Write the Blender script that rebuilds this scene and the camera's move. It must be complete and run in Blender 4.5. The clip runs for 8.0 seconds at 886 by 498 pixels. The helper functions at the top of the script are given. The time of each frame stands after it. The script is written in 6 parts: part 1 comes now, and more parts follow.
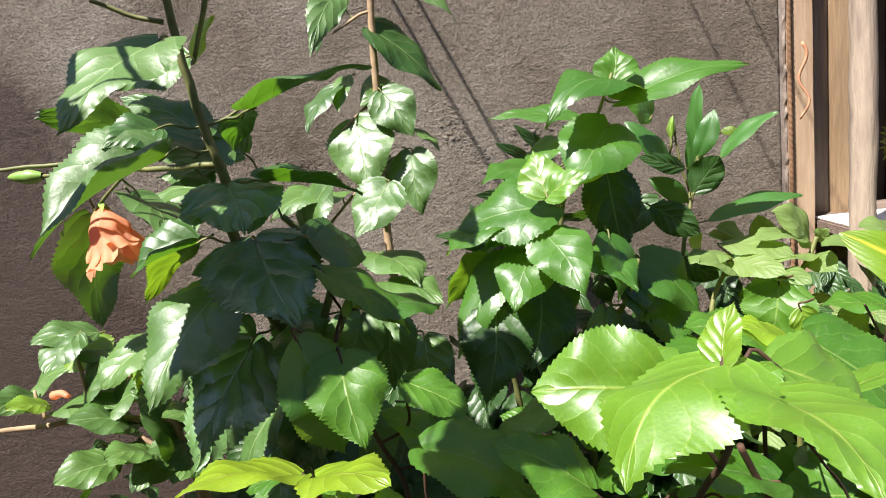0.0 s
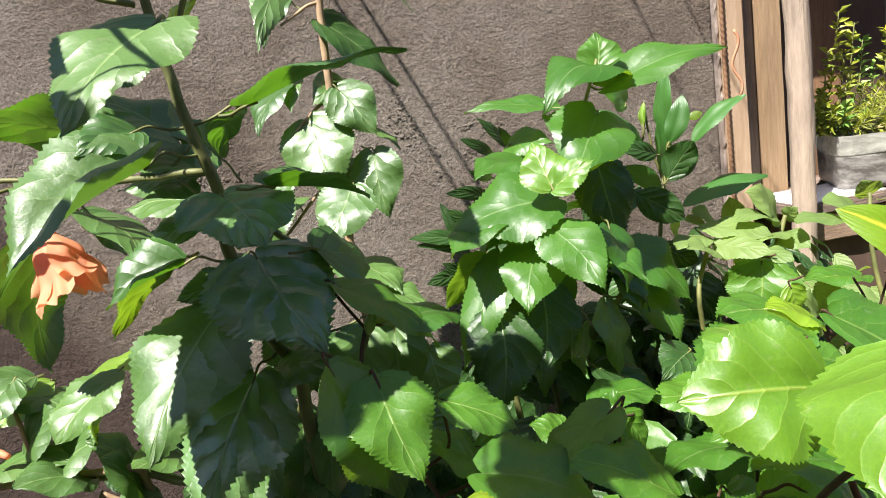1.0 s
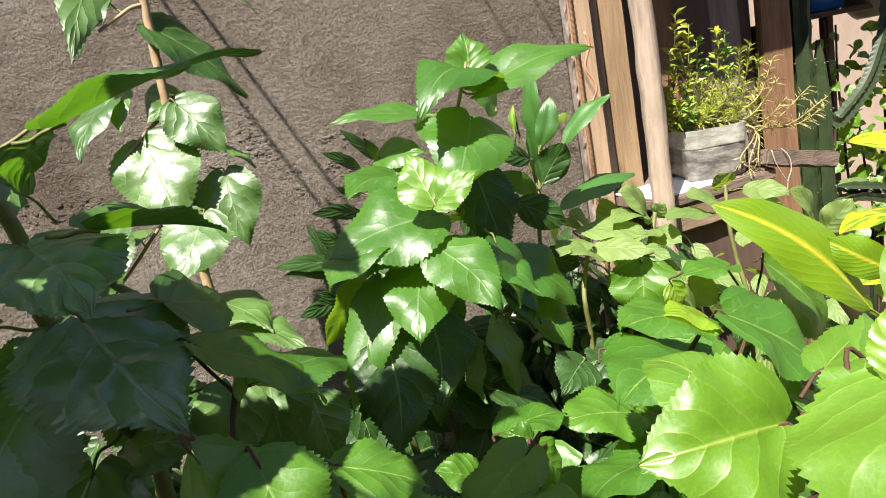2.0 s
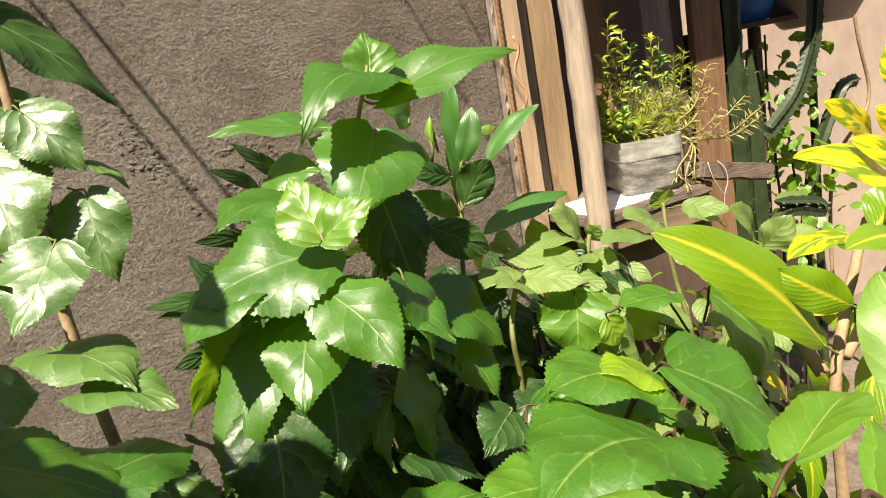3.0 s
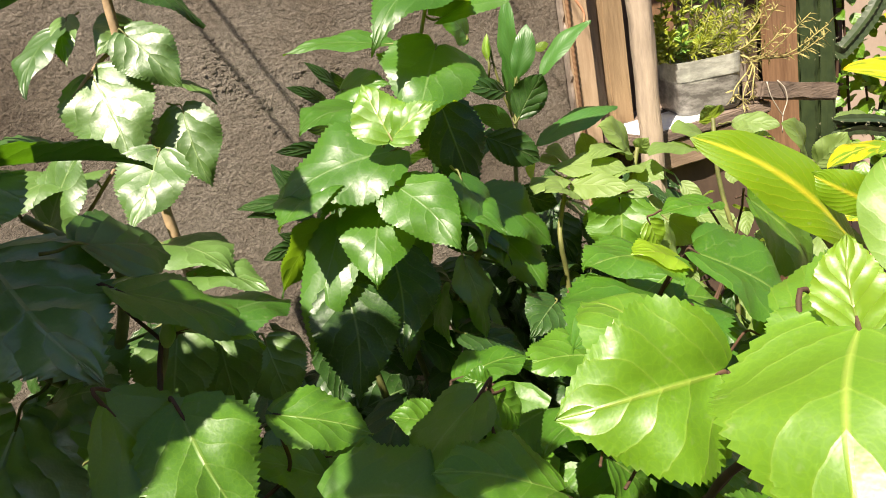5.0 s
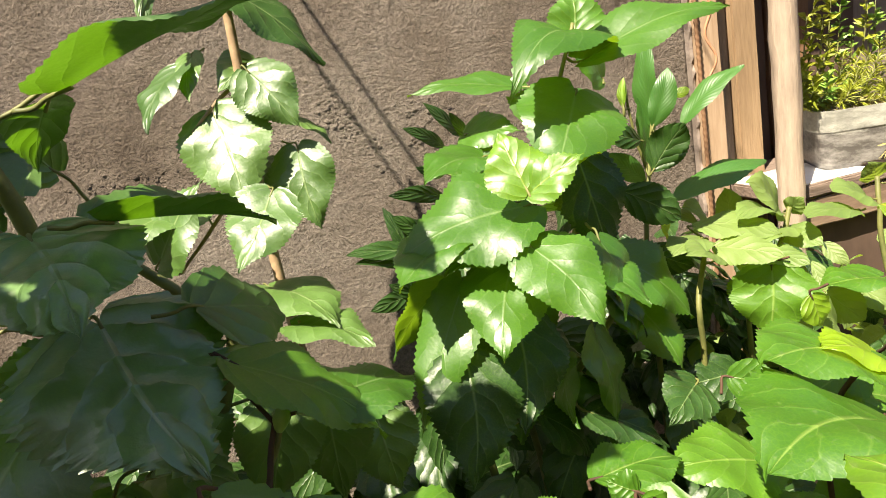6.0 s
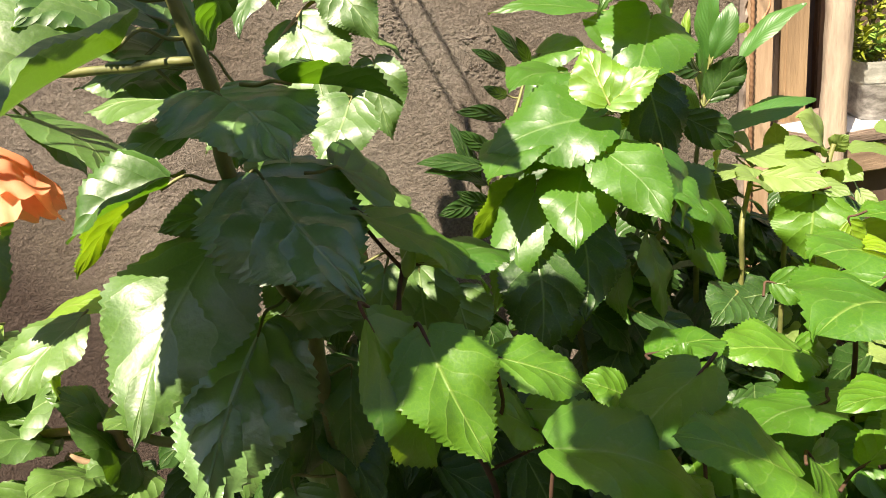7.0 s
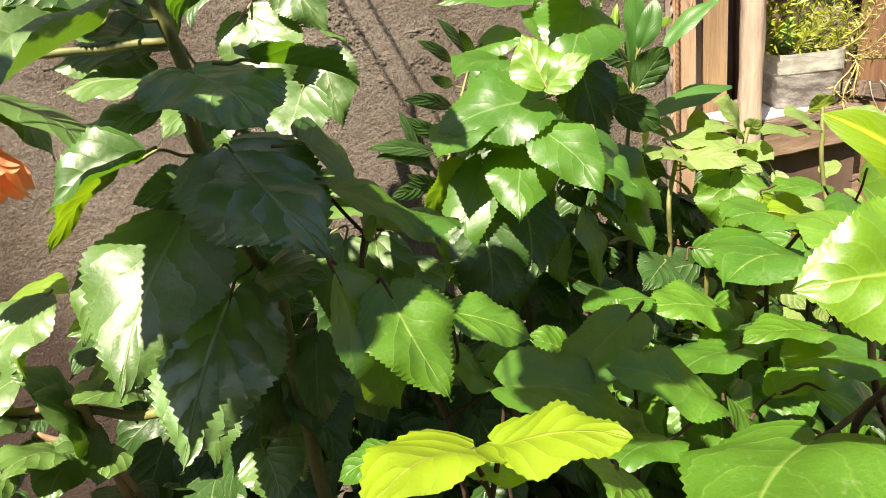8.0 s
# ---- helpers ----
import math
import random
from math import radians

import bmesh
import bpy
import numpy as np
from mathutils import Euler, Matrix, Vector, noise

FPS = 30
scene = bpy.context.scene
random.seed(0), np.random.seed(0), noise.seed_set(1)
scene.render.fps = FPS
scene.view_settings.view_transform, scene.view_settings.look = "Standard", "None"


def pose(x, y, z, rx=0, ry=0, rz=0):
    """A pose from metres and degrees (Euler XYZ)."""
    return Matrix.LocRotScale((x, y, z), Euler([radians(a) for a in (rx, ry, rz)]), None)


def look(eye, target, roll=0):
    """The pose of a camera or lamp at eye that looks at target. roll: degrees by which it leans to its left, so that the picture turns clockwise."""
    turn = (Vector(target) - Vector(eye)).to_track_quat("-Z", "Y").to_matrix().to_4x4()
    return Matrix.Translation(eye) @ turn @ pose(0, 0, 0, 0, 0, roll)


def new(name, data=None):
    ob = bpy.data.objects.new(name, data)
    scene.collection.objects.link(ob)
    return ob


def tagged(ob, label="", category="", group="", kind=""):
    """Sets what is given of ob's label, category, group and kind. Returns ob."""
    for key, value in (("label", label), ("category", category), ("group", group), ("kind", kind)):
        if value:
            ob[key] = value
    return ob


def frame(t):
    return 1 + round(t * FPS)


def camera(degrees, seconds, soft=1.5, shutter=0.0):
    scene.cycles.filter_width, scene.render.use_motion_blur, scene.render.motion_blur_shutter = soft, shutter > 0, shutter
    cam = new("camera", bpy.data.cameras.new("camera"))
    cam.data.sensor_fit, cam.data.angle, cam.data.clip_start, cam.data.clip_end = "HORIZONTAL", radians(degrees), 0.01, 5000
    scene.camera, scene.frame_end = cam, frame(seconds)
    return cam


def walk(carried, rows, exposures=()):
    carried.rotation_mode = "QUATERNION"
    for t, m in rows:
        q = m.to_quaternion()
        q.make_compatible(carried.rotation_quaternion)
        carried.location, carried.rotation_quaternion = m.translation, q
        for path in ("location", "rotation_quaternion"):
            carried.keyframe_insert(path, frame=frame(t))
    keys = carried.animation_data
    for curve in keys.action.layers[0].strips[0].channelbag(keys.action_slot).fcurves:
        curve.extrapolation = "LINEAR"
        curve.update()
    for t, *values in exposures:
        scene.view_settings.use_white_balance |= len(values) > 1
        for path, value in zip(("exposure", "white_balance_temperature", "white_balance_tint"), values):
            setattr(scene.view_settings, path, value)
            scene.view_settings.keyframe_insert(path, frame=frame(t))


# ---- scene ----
cam = camera(69.0, 8.0, 1.0)
PATH = [
    (0, (0.1038, 0.1669, 1.5383), (0.023, 2.1306, 1.1673), -7.04),
    (0.5, (0.0809, 0.1849, 1.5454), (0.1448, 2.1427, 1.1415), -8.94),
    (1, (-0.0032, 0.2259, 1.5441), (0.2208, 2.171, 1.1359), -9.24),
    (1.5, (-0.0172, 0.2499, 1.5432), (0.4875, 2.1287, 1.0787), -9.63),
    (2.8, (0.064, 0.3879, 1.5586), (0.7975, 2.1965, 1.1217), -12.42),
    (3, (0.0768, 0.3929, 1.5435), (0.8732, 2.1649, 1.068), -10.91),
    (3.5, (0.0748, 0.3509, 1.5335), (0.8444, 2.1192, 1.0034), -11.22),
    (4, (0.0338, 0.3069, 1.5338), (0.7166, 2.1012, 0.9731), -11.53),
    (4.2, (0.0358, 0.2899, 1.5358), (0.7582, 2.054, 0.9308), -12.03),
    (5.3, (0.0437, 0.3469, 1.5278), (0.5641, 2.1743, 0.9032), -11.74),
    (5.5, (0.0437, 0.3709, 1.5308), (0.5425, 2.2184, 0.9494), -11.14),
    (6, (0.0268, 0.3969, 1.5429), (0.3952, 2.3029, 1.0616), -10.84),
    (6.5, (0.0028, 0.3989, 1.5401), (0.3517, 2.2904, 0.9918), -11.15),
    (7, (-0.0533, 0.3399, 1.5245), (0.248, 2.2154, 0.8986), -7.85),
    (7.5, (-0.0574, 0.3119, 1.5115), (0.4675, 2.1304, 0.8653), -6.14),
    (8, (-0.0734, 0.2929, 1.5166), (0.3887, 2.1271, 0.8666), -7.65),
]
# exposure and white balance: cooler at first, warmer towards the shelf
BALANCE = [(0.0, 1.20, 5900, 18), (1.5, 1.34, 5900, 17), (3.0, 1.18, 6750, 14), (4.0, 1.12, 6550, 14), (5.5, 1.34, 6800, 15), (6.5, 1.53, 6900, 16), (8.0, 1.52, 6850, 18)]
walk(cam, [(t, look(eye, target, roll)) for t, eye, target, roll in PATH], BALANCE)

# ---- light ----
world = bpy.data.worlds.new("sky")
scene.world = world
world.use_nodes = True
SUN_FROM = Vector((-0.38, -0.36, 0.85)).normalized()
sky = world.node_tree.nodes.new("ShaderNodeTexSky")
sky.sky_type, sky.sun_disc = "NISHITA", False
sky.sun_elevation = math.asin(SUN_FROM.z)
sky.sun_rotation = math.atan2(SUN_FROM.x, SUN_FROM.y)
background = world.node_tree.nodes["Background"]
background.inputs["Strength"].default_value = 0.057
world.node_tree.links.new(sky.outputs["Color"], background.inputs["Color"])
sun = new("sun", bpy.data.lights.new("sun", "SUN"))
sun.data.energy, sun.data.angle, sun.data.color = 6.0, radians(0.55), (1.0, 0.925, 0.76)
sun.matrix_world = look(SUN_FROM * 10, (0, 0, 0))


# ---- materials ----
def material(name):
    m = bpy.data.materials.new(name)
    m.use_nodes = True
    nt = m.node_tree
    return m, nt, nt.nodes["Principled BSDF"], nt.nodes["Material Output"]


def node(nt, kind, **sockets):
    n = nt.nodes.new(kind)
    for key, value in sockets.items():
        n.inputs[key.replace("_", " ")].default_value = value
    return n


def ramp(nt, source, stops):
    n = nt.nodes.new("ShaderNodeValToRGB")
    while len(n.color_ramp.elements) < len(stops):
        n.color_ramp.elements.new(0.5)
    for e, (place, colour) in zip(n.color_ramp.elements, stops):
        e.position, e.color = place, (*colour, 1)
    nt.links.new(source, n.inputs["Fac"])
    return n.outputs["Color"]


def math_node(nt, operation, a, b=None, c=None):
    n = nt.nodes.new("ShaderNodeMath")
    n.operation = operation
    for i, v in enumerate((a, b, c)):
        if v is None:
            continue
        if isinstance(v, (int, float)):
            n.inputs[i].default_value = v
        else:
            nt.links.new(v, n.inputs[i])
    return n.outputs[0]


def mixed(nt, factor, a, b, blend="MIX"):
    n = nt.nodes.new("ShaderNodeMix")
    n.data_type, n.blend_type = "RGBA", blend
    for socket, v in ((n.inputs[0], factor), (n.inputs[6], a), (n.inputs[7], b)):
        if isinstance(v, (int, float)):
            socket.default_value = v
        elif isinstance(v, tuple):
            socket.default_value = (*v, 1)
        else:
            nt.links.new(v, socket)
    return n.outputs[2]


def leaf_material(name, low, high, vein, through_colour, gloss=0.50, veins=5.0, thin=0.34, relief=0.5, blotch=None, quilt=0.38, rib=24.0, shine=0.8):
    """A leaf: midrib and side veins from its own coordinates, quilted relief, waxy gloss, light through the blade."""
    m, nt, bsdf, out = material(name)
    links = nt.links
    uv = nt.nodes.new("ShaderNodeUVMap")
    split = nt.nodes.new("ShaderNodeSeparateXYZ")
    links.new(uv.outputs["UV"], split.inputs[0])
    u, v = split.outputs["X"], split.outputs["Y"]
    side = math_node(nt, "ABSOLUTE", math_node(nt, "SUBTRACT", math_node(nt, "MULTIPLY", v, 2.0), 1.0))
    coords = nt.nodes.new("ShaderNodeTexCoord")
    wobble = node(nt, "ShaderNodeTexNoise", Scale=45.0, Detail=2.0)
    links.new(coords.outputs["Object"], wobble.inputs["Vector"])
    wob = math_node(nt, "MULTIPLY", math_node(nt, "SUBTRACT", wobble.outputs["Fac"], 0.5), 0.9)
    phase = math_node(nt, "ADD", math_node(nt, "MULTIPLY", math_node(nt, "SUBTRACT", u, math_node(nt, "MULTIPLY", side, 0.40)), veins), wob)
    saw = math_node(nt, "ABSOLUTE", math_node(nt, "SUBTRACT", math_node(nt, "FRACT", phase), 0.5))
    side_vein = math_node(nt, "SMOOTH_MAX", math_node(nt, "SUBTRACT", math_node(nt, "MULTIPLY", saw, 14.0), 6.0), 0.0, 0.1)
    midrib = math_node(nt, "SMOOTH_MAX", math_node(nt, "SUBTRACT", 1.0, math_node(nt, "MULTIPLY", side, rib)), 0.0, 0.1)
    if not veins:
        side_vein = math_node(nt, "MULTIPLY", side_vein, 0.0)
    lines = math_node(nt, "MINIMUM", math_node(nt, "ADD", math_node(nt, "MULTIPLY", side_vein, 0.22), midrib), 1.0)
    info = nt.nodes.new("ShaderNodeObjectInfo")
    patches = node(nt, "ShaderNodeTexNoise", Scale=22.0, Detail=5.0, Roughness=0.6)
    links.new(coords.outputs["Object"], patches.inputs["Vector"])
    tone = math_node(nt, "ADD", math_node(nt, "MULTIPLY", info.outputs["Random"], 0.65), math_node(nt, "MULTIPLY", patches.outputs["Fac"], 0.35))
    base = mixed(nt, tone, low, high)
    if blotch:
        spots = node(nt, "ShaderNodeTexNoise", Scale=38.0, Detail=3.0)
        streak = nt.nodes.new("ShaderNodeCombineXYZ")
        links.new(math_node(nt, "MULTIPLY", math_node(nt, "SUBTRACT", u, math_node(nt, "MULTIPLY", side, 0.3)), 0.16), streak.inputs[0])
        links.new(math_node(nt, "MULTIPLY", v, 0.10), streak.inputs[1])
        links.new(info.outputs["Random"], streak.inputs[2])
        links.new(streak.outputs[0], spots.inputs["Vector"])
        fac = ramp(nt, spots.outputs["Fac"], ((0.47, (0, 0, 0)), (0.55, (1, 1, 1))))
        base = mixed(nt, fac, base, blotch)
    network = node(nt, "ShaderNodeTexVoronoi", Scale=300.0)
    network.feature = "DISTANCE_TO_EDGE"
    links.new(coords.outputs["Object"], network.inputs["Vector"])
    mesh_lines = ramp(nt, network.outputs["Distance"], ((0.0, (1, 1, 1)), (0.10, (0, 0, 0))))
    base = mixed(nt, math_node(nt, "MULTIPLY", mesh_lines, 0.05), base, through_colour)
    colour = mixed(nt, math_node(nt, "MULTIPLY", lines, 0.6), base, vein)
    specks = node(nt, "ShaderNodeTexNoise", Scale=160.0, Detail=3.0)
    links.new(coords.outputs["Object"], specks.inputs["Vector"])
    dust = ramp(nt, specks.outputs["Fac"], ((0.62, (0, 0, 0)), (0.74, (1, 1, 1))))
    colour = mixed(nt, math_node(nt, "MULTIPLY", dust, 0.14), colour, (0.30, 0.30, 0.20))
    links.new(colour, bsdf.inputs["Base Color"])
    bsdf.inputs["Specular IOR Level"].default_value = shine
    rough = math_node(nt, "ADD", math_node(nt, "MULTIPLY", patches.outputs["Fac"], 0.25), gloss - 0.12)
    links.new(rough, bsdf.inputs["Roughness"])
    hill = math_node(nt, "SUBTRACT", math_node(nt, "SINE", math_node(nt, "MULTIPLY", math_node(nt, "FRACT", phase), math.pi)), math_node(nt, "MULTIPLY", lines, 0.6))
    fine = node(nt, "ShaderNodeTexNoise", Scale=260.0, Detail=2.0)
    links.new(coords.outputs["Object"], fine.inputs["Vector"])
    height = math_node(nt, "ADD", math_node(nt, "MULTIPLY", hill, quilt), math_node(nt, "MULTIPLY", fine.outputs["Fac"], 0.16))
    bump = node(nt, "ShaderNodeBump", Strength=relief, Distance=0.003)
    links.new(height, bump.inputs["Height"])
    links.new(bump.outputs["Normal"], bsdf.inputs["Normal"])
    glow = nt.nodes.new("ShaderNodeBsdfTranslucent")
    links.new(mixed(nt, math_node(nt, "MULTIPLY", lines, 0.3), through_colour, vein), glow.inputs["Color"])
    links.new(bump.outputs["Normal"], glow.inputs["Normal"])
    mix = nt.nodes.new("ShaderNodeMixShader")
    mix.inputs[0].default_value = thin
    links.new(bsdf.outputs[0], mix.inputs[1])
    links.new(glow.outputs[0], mix.inputs[2])
    links.new(mix.outputs[0], out.inputs["Surface"])
    return m


# leaf green darkened to put shade into inner, lower and shaded leaves
SHADE_DARK = leaf_material("shade_dark_leaf", (0.011, 0.034, 0.008), (0.026, 0.068, 0.013), (0.180, 0.260, 0.100), (0.240, 0.560, 0.015), gloss=0.43, thin=0.07, shine=0.45, relief=0.75)
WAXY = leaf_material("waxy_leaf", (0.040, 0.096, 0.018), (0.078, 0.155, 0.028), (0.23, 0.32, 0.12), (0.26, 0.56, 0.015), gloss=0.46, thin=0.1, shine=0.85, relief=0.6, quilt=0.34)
# leaf green copied brighter and more see-through for leaves lit from behind
BACKLIT = leaf_material("backlit_leaf", (0.024, 0.078, 0.010), (0.042, 0.112, 0.014), (0.120, 0.200, 0.050), (0.180, 0.440, 0.010), gloss=0.46, thin=0.2, shine=1.0)
# paler, glossier green standing in for sky light on three shaded leaves
SKYLIT = leaf_material("skylit_leaf", (0.078, 0.158, 0.048), (0.108, 0.205, 0.060), (0.20, 0.30, 0.14), (0.20, 0.50, 0.02), gloss=0.36, thin=0.08, shine=1.3, relief=0.8, quilt=0.65)
BUSHY = leaf_material("bush_leaf", (0.022, 0.084, 0.009), (0.054, 0.148, 0.014), (0.170, 0.260, 0.090), (0.360, 0.640, 0.020), gloss=0.40, thin=0.25, shine=0.6, relief=0.4, quilt=0.24)
FRESH = leaf_material("fresh_leaf", (0.028, 0.102, 0.009), (0.072, 0.170, 0.013), (0.240, 0.350, 0.080), (0.420, 0.720, 0.012), gloss=0.44, thin=0.2, shine=0.5, relief=0.5)
LIME = leaf_material("lime_leaf", (0.062, 0.165, 0.007), (0.098, 0.210, 0.009), (0.360, 0.440, 0.080), (0.500, 0.800, 0.010), gloss=0.44, thin=0.24, shine=1.0, relief=0.45, quilt=0.28)
YOUNG = leaf_material("young_leaf", (0.120, 0.260, 0.012), (0.180, 0.320, 0.016), (0.380, 0.440, 0.120), (0.580, 0.780, 0.015), gloss=0.46, thin=0.44, shine=1.4)
TENDER = leaf_material("tender_yellow_leaf", (0.20, 0.36, 0.012), (0.27, 0.40, 0.018), (0.46, 0.45, 0.12), (0.66, 0.78, 0.015), gloss=0.36, thin=0.46, shine=1.1)
SPRIG = leaf_material("ribbed_leaf", (0.030, 0.11, 0.018), (0.055, 0.165, 0.026), (0.075, 0.195, 0.045), (0.20, 0.45, 0.04), gloss=0.42, veins=11.0, relief=0.2, thin=0.3)
PALE = leaf_material("pale_leaf", (0.115, 0.190, 0.045), (0.190, 0.275, 0.070), (0.280, 0.370, 0.120), (0.420, 0.600, 0.050), gloss=0.58, thin=0.34)
STRAP = leaf_material("croton_leaf", (0.095, 0.205, 0.006), (0.150, 0.270, 0.008), (0.80, 0.64, 0.05), (0.46, 0.64, 0.010), gloss=0.34, veins=10.0, quilt=0.16, rib=7.0)
PALE_STRAP = leaf_material("pale_croton_leaf", (0.100, 0.215, 0.022), (0.135, 0.255, 0.032), (0.500, 0.560, 0.220), (0.420, 0.640, 0.030), gloss=0.5, veins=6.0, quilt=0.1, rib=14.0)
GOLD = leaf_material("golden_croton_leaf", (0.62, 0.46, 0.008), (0.72, 0.54, 0.010), (0.82, 0.66, 0.10), (0.92, 0.72, 0.01), gloss=0.34, veins=8.0, blotch=(0.10, 0.24, 0.010), quilt=0.15, rib=12.0)


def plain(name, low, high, scale=30.0, rough=0.7, relief=0.3, distance=0.002, stretch=(1, 1, 1), metal=0.0):
    """A surface with colour that varies at two scales and a fine relief."""
    m, nt, bsdf, out = material(name)
    coords = nt.nodes.new("ShaderNodeTexCoord")
    mapping = node(nt, "ShaderNodeMapping", Scale=stretch)
    nt.links.new(coords.outputs["Object"], mapping.inputs["Vector"])
    big = node(nt, "ShaderNodeTexNoise", Scale=scale * 0.2, Detail=3.0)
    small = node(nt, "ShaderNodeTexNoise", Scale=scale, Detail=6.0, Roughness=0.65)
    for n in (big, small):
        nt.links.new(mapping.outputs[0], n.inputs["Vector"])
    both = math_node(nt, "ADD", math_node(nt, "MULTIPLY", big.outputs["Fac"], 0.5), math_node(nt, "MULTIPLY", small.outputs["Fac"], 0.5))
    nt.links.new(ramp(nt, both, ((0.36, low), (0.64, high))), bsdf.inputs["Base Color"])
    bsdf.inputs["Roughness"].default_value, bsdf.inputs["Metallic"].default_value = rough, metal
    bump = node(nt, "ShaderNodeBump", Strength=relief, Distance=distance)
    nt.links.new(small.outputs["Fac"], bump.inputs["Height"])
    nt.links.new(bump.outputs["Normal"], bsdf.inputs["Normal"])
    return m


def plaster_material():
    """Grey-brown sand and cement render: grains, trowel drags, stains and a darker lower left."""
    m, nt, bsdf, out = material("cement_render")
    coords = nt.nodes.new("ShaderNodeTexCoord")
    stain = node(nt, "ShaderNodeTexNoise", Scale=3.2, Detail=8.0, Roughness=0.68)
    grain = node(nt, "ShaderNodeTexNoise", Scale=190.0, Detail=6.0, Roughness=0.75)
    clod = node(nt, "ShaderNodeTexNoise", Scale=60.0, Detail=5.0, Roughness=0.65)
    drag_map = node(nt, "ShaderNodeMapping", Scale=(9.0, 9.0, 70.0))
    drag = node(nt, "ShaderNodeTexNoise", Scale=1.0, Detail=5.0, Roughness=0.6)
    nt.links.new(coords.outputs["Object"], drag_map.inputs["Vector"])
    nt.links.new(drag_map.outputs[0], drag.inputs["Vector"])
    for n in (stain, grain, clod):
        nt.links.new(coords.outputs["Object"], n.inputs["Vector"])
    base = ramp(nt, stain.outputs["Fac"], ((0.30, (0.118, 0.090, 0.066)), (0.44, (0.206, 0.169, 0.134)), (0.54, (0.250, 0.213, 0.176)), (0.70, (0.330, 0.296, 0.256))))
    tint = ramp(nt, grain.outputs["Fac"], ((0.36, (0.58, 0.56, 0.53)), (0.62, (1.18, 1.16, 1.12))))
    # dark brown towards the lower left, its edge broken by noise
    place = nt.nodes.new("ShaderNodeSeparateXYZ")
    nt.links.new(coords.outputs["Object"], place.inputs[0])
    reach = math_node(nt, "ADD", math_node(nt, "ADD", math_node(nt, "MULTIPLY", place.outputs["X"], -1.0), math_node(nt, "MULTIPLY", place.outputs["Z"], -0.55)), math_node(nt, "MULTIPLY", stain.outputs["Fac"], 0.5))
    low_left = ramp(nt, math_node(nt, "ADD", reach, 0.5), ((0.52, (0, 0, 0)), (0.64, (1, 1, 1))))
    base = mixed(nt, math_node(nt, "MULTIPLY", low_left, 0.9), base, (0.060, 0.036, 0.026))
    nt.links.new(mixed(nt, 1.0, base, tint, "MULTIPLY"), bsdf.inputs["Base Color"])
    bsdf.inputs["Roughness"].default_value = 0.92
    height = math_node(nt, "ADD", math_node(nt, "MULTIPLY", grain.outputs["Fac"], 0.9),
                       math_node(nt, "ADD", math_node(nt, "MULTIPLY", clod.outputs["Fac"], 1.0), math_node(nt, "MULTIPLY", drag.outputs["Fac"], 0.35)))
    bump = node(nt, "ShaderNodeBump", Strength=1.0, Distance=0.014)
    nt.links.new(height, bump.inputs["Height"])
    nt.links.new(bump.outputs["Normal"], bsdf.inputs["Normal"])
    return m


PLASTER = plaster_material()
EARTH = plain("garden_earth", (0.065, 0.050, 0.038), (0.18, 0.14, 0.105), 40.0, 0.95, 0.8, 0.01)
PINE = plain("sawn_pine", (0.29, 0.185, 0.105), (0.45, 0.325, 0.215), 26.0, 0.7, 0.35, 0.002, (6, 6, 0.6))
OLD_PINE = plain("weathered_pine", (0.23, 0.15, 0.08), (0.37, 0.255, 0.145), 26.0, 0.8, 0.5, 0.003, (6, 6, 0.6))
POLE = plain("peeled_pole", (0.17, 0.13, 0.1), (0.43, 0.34, 0.255), 24.0, 0.75, 0.8, 0.005, (4, 4, 0.5))
GREY_WOOD = plain("grey_board", (0.09, 0.065, 0.05), (0.23, 0.17, 0.13), 30.0, 0.85, 0.7, 0.004, (0.7, 5, 5))
BROWN_BOARD = plain("brown_board", (0.060, 0.036, 0.024), (0.125, 0.080, 0.055), 20.0, 0.85, 0.3, 0.002, (1, 1, 0.4))
RED_PAINT = plain("red_mark", (0.54, 0.22, 0.11), (0.62, 0.34, 0.20), 90.0, 0.7, 0.1)
STEM_GREEN = plain("green_stem", (0.080, 0.095, 0.026), (0.19, 0.19, 0.055), 60.0, 0.6, 0.4, 0.002)
STEM_RED = plain("reddish_stem", (0.030, 0.015, 0.009), (0.085, 0.040, 0.020), 60.0, 0.8, 0.3, 0.002)
BARK = plain("pale_bark", (0.20, 0.13, 0.07), (0.40, 0.28, 0.16), 60.0, 0.8, 0.6, 0.003)
PETAL = leaf_material("orange_petal", (0.72, 0.27, 0.11), (0.82, 0.46, 0.28), (0.7, 0.3, 0.15), (0.95, 0.48, 0.26), gloss=0.6, veins=0.0, thin=0.5, quilt=0.0, shine=0.4)
CACTUS = plain("cactus_skin", (0.014, 0.026, 0.010), (0.040, 0.060, 0.020), 30.0, 0.5, 0.3, 0.003)
SPINE_EDGE = plain("cactus_rib_edge", (0.16, 0.17, 0.10), (0.30, 0.28, 0.18), 80.0, 0.8, 0.4, 0.002)
HERB = plain("herb_needles", (0.14, 0.185, 0.012), (0.33, 0.35, 0.03), 60.0, 0.5, 0.1)
HERB_PALE = plain("dry_herb_needles", (0.24, 0.21, 0.06), (0.42, 0.36, 0.14), 60.0, 0.6, 0.1)
BEIGE = plain("painted_wall", (0.36, 0.27, 0.21), (0.46, 0.36, 0.28), 12.0, 0.9, 0.2, 0.003)
BLUE = plain("blue_plastic", (0.02, 0.16, 0.50), (0.04, 0.25, 0.66), 14.0, 0.35, 0.15, 0.003)
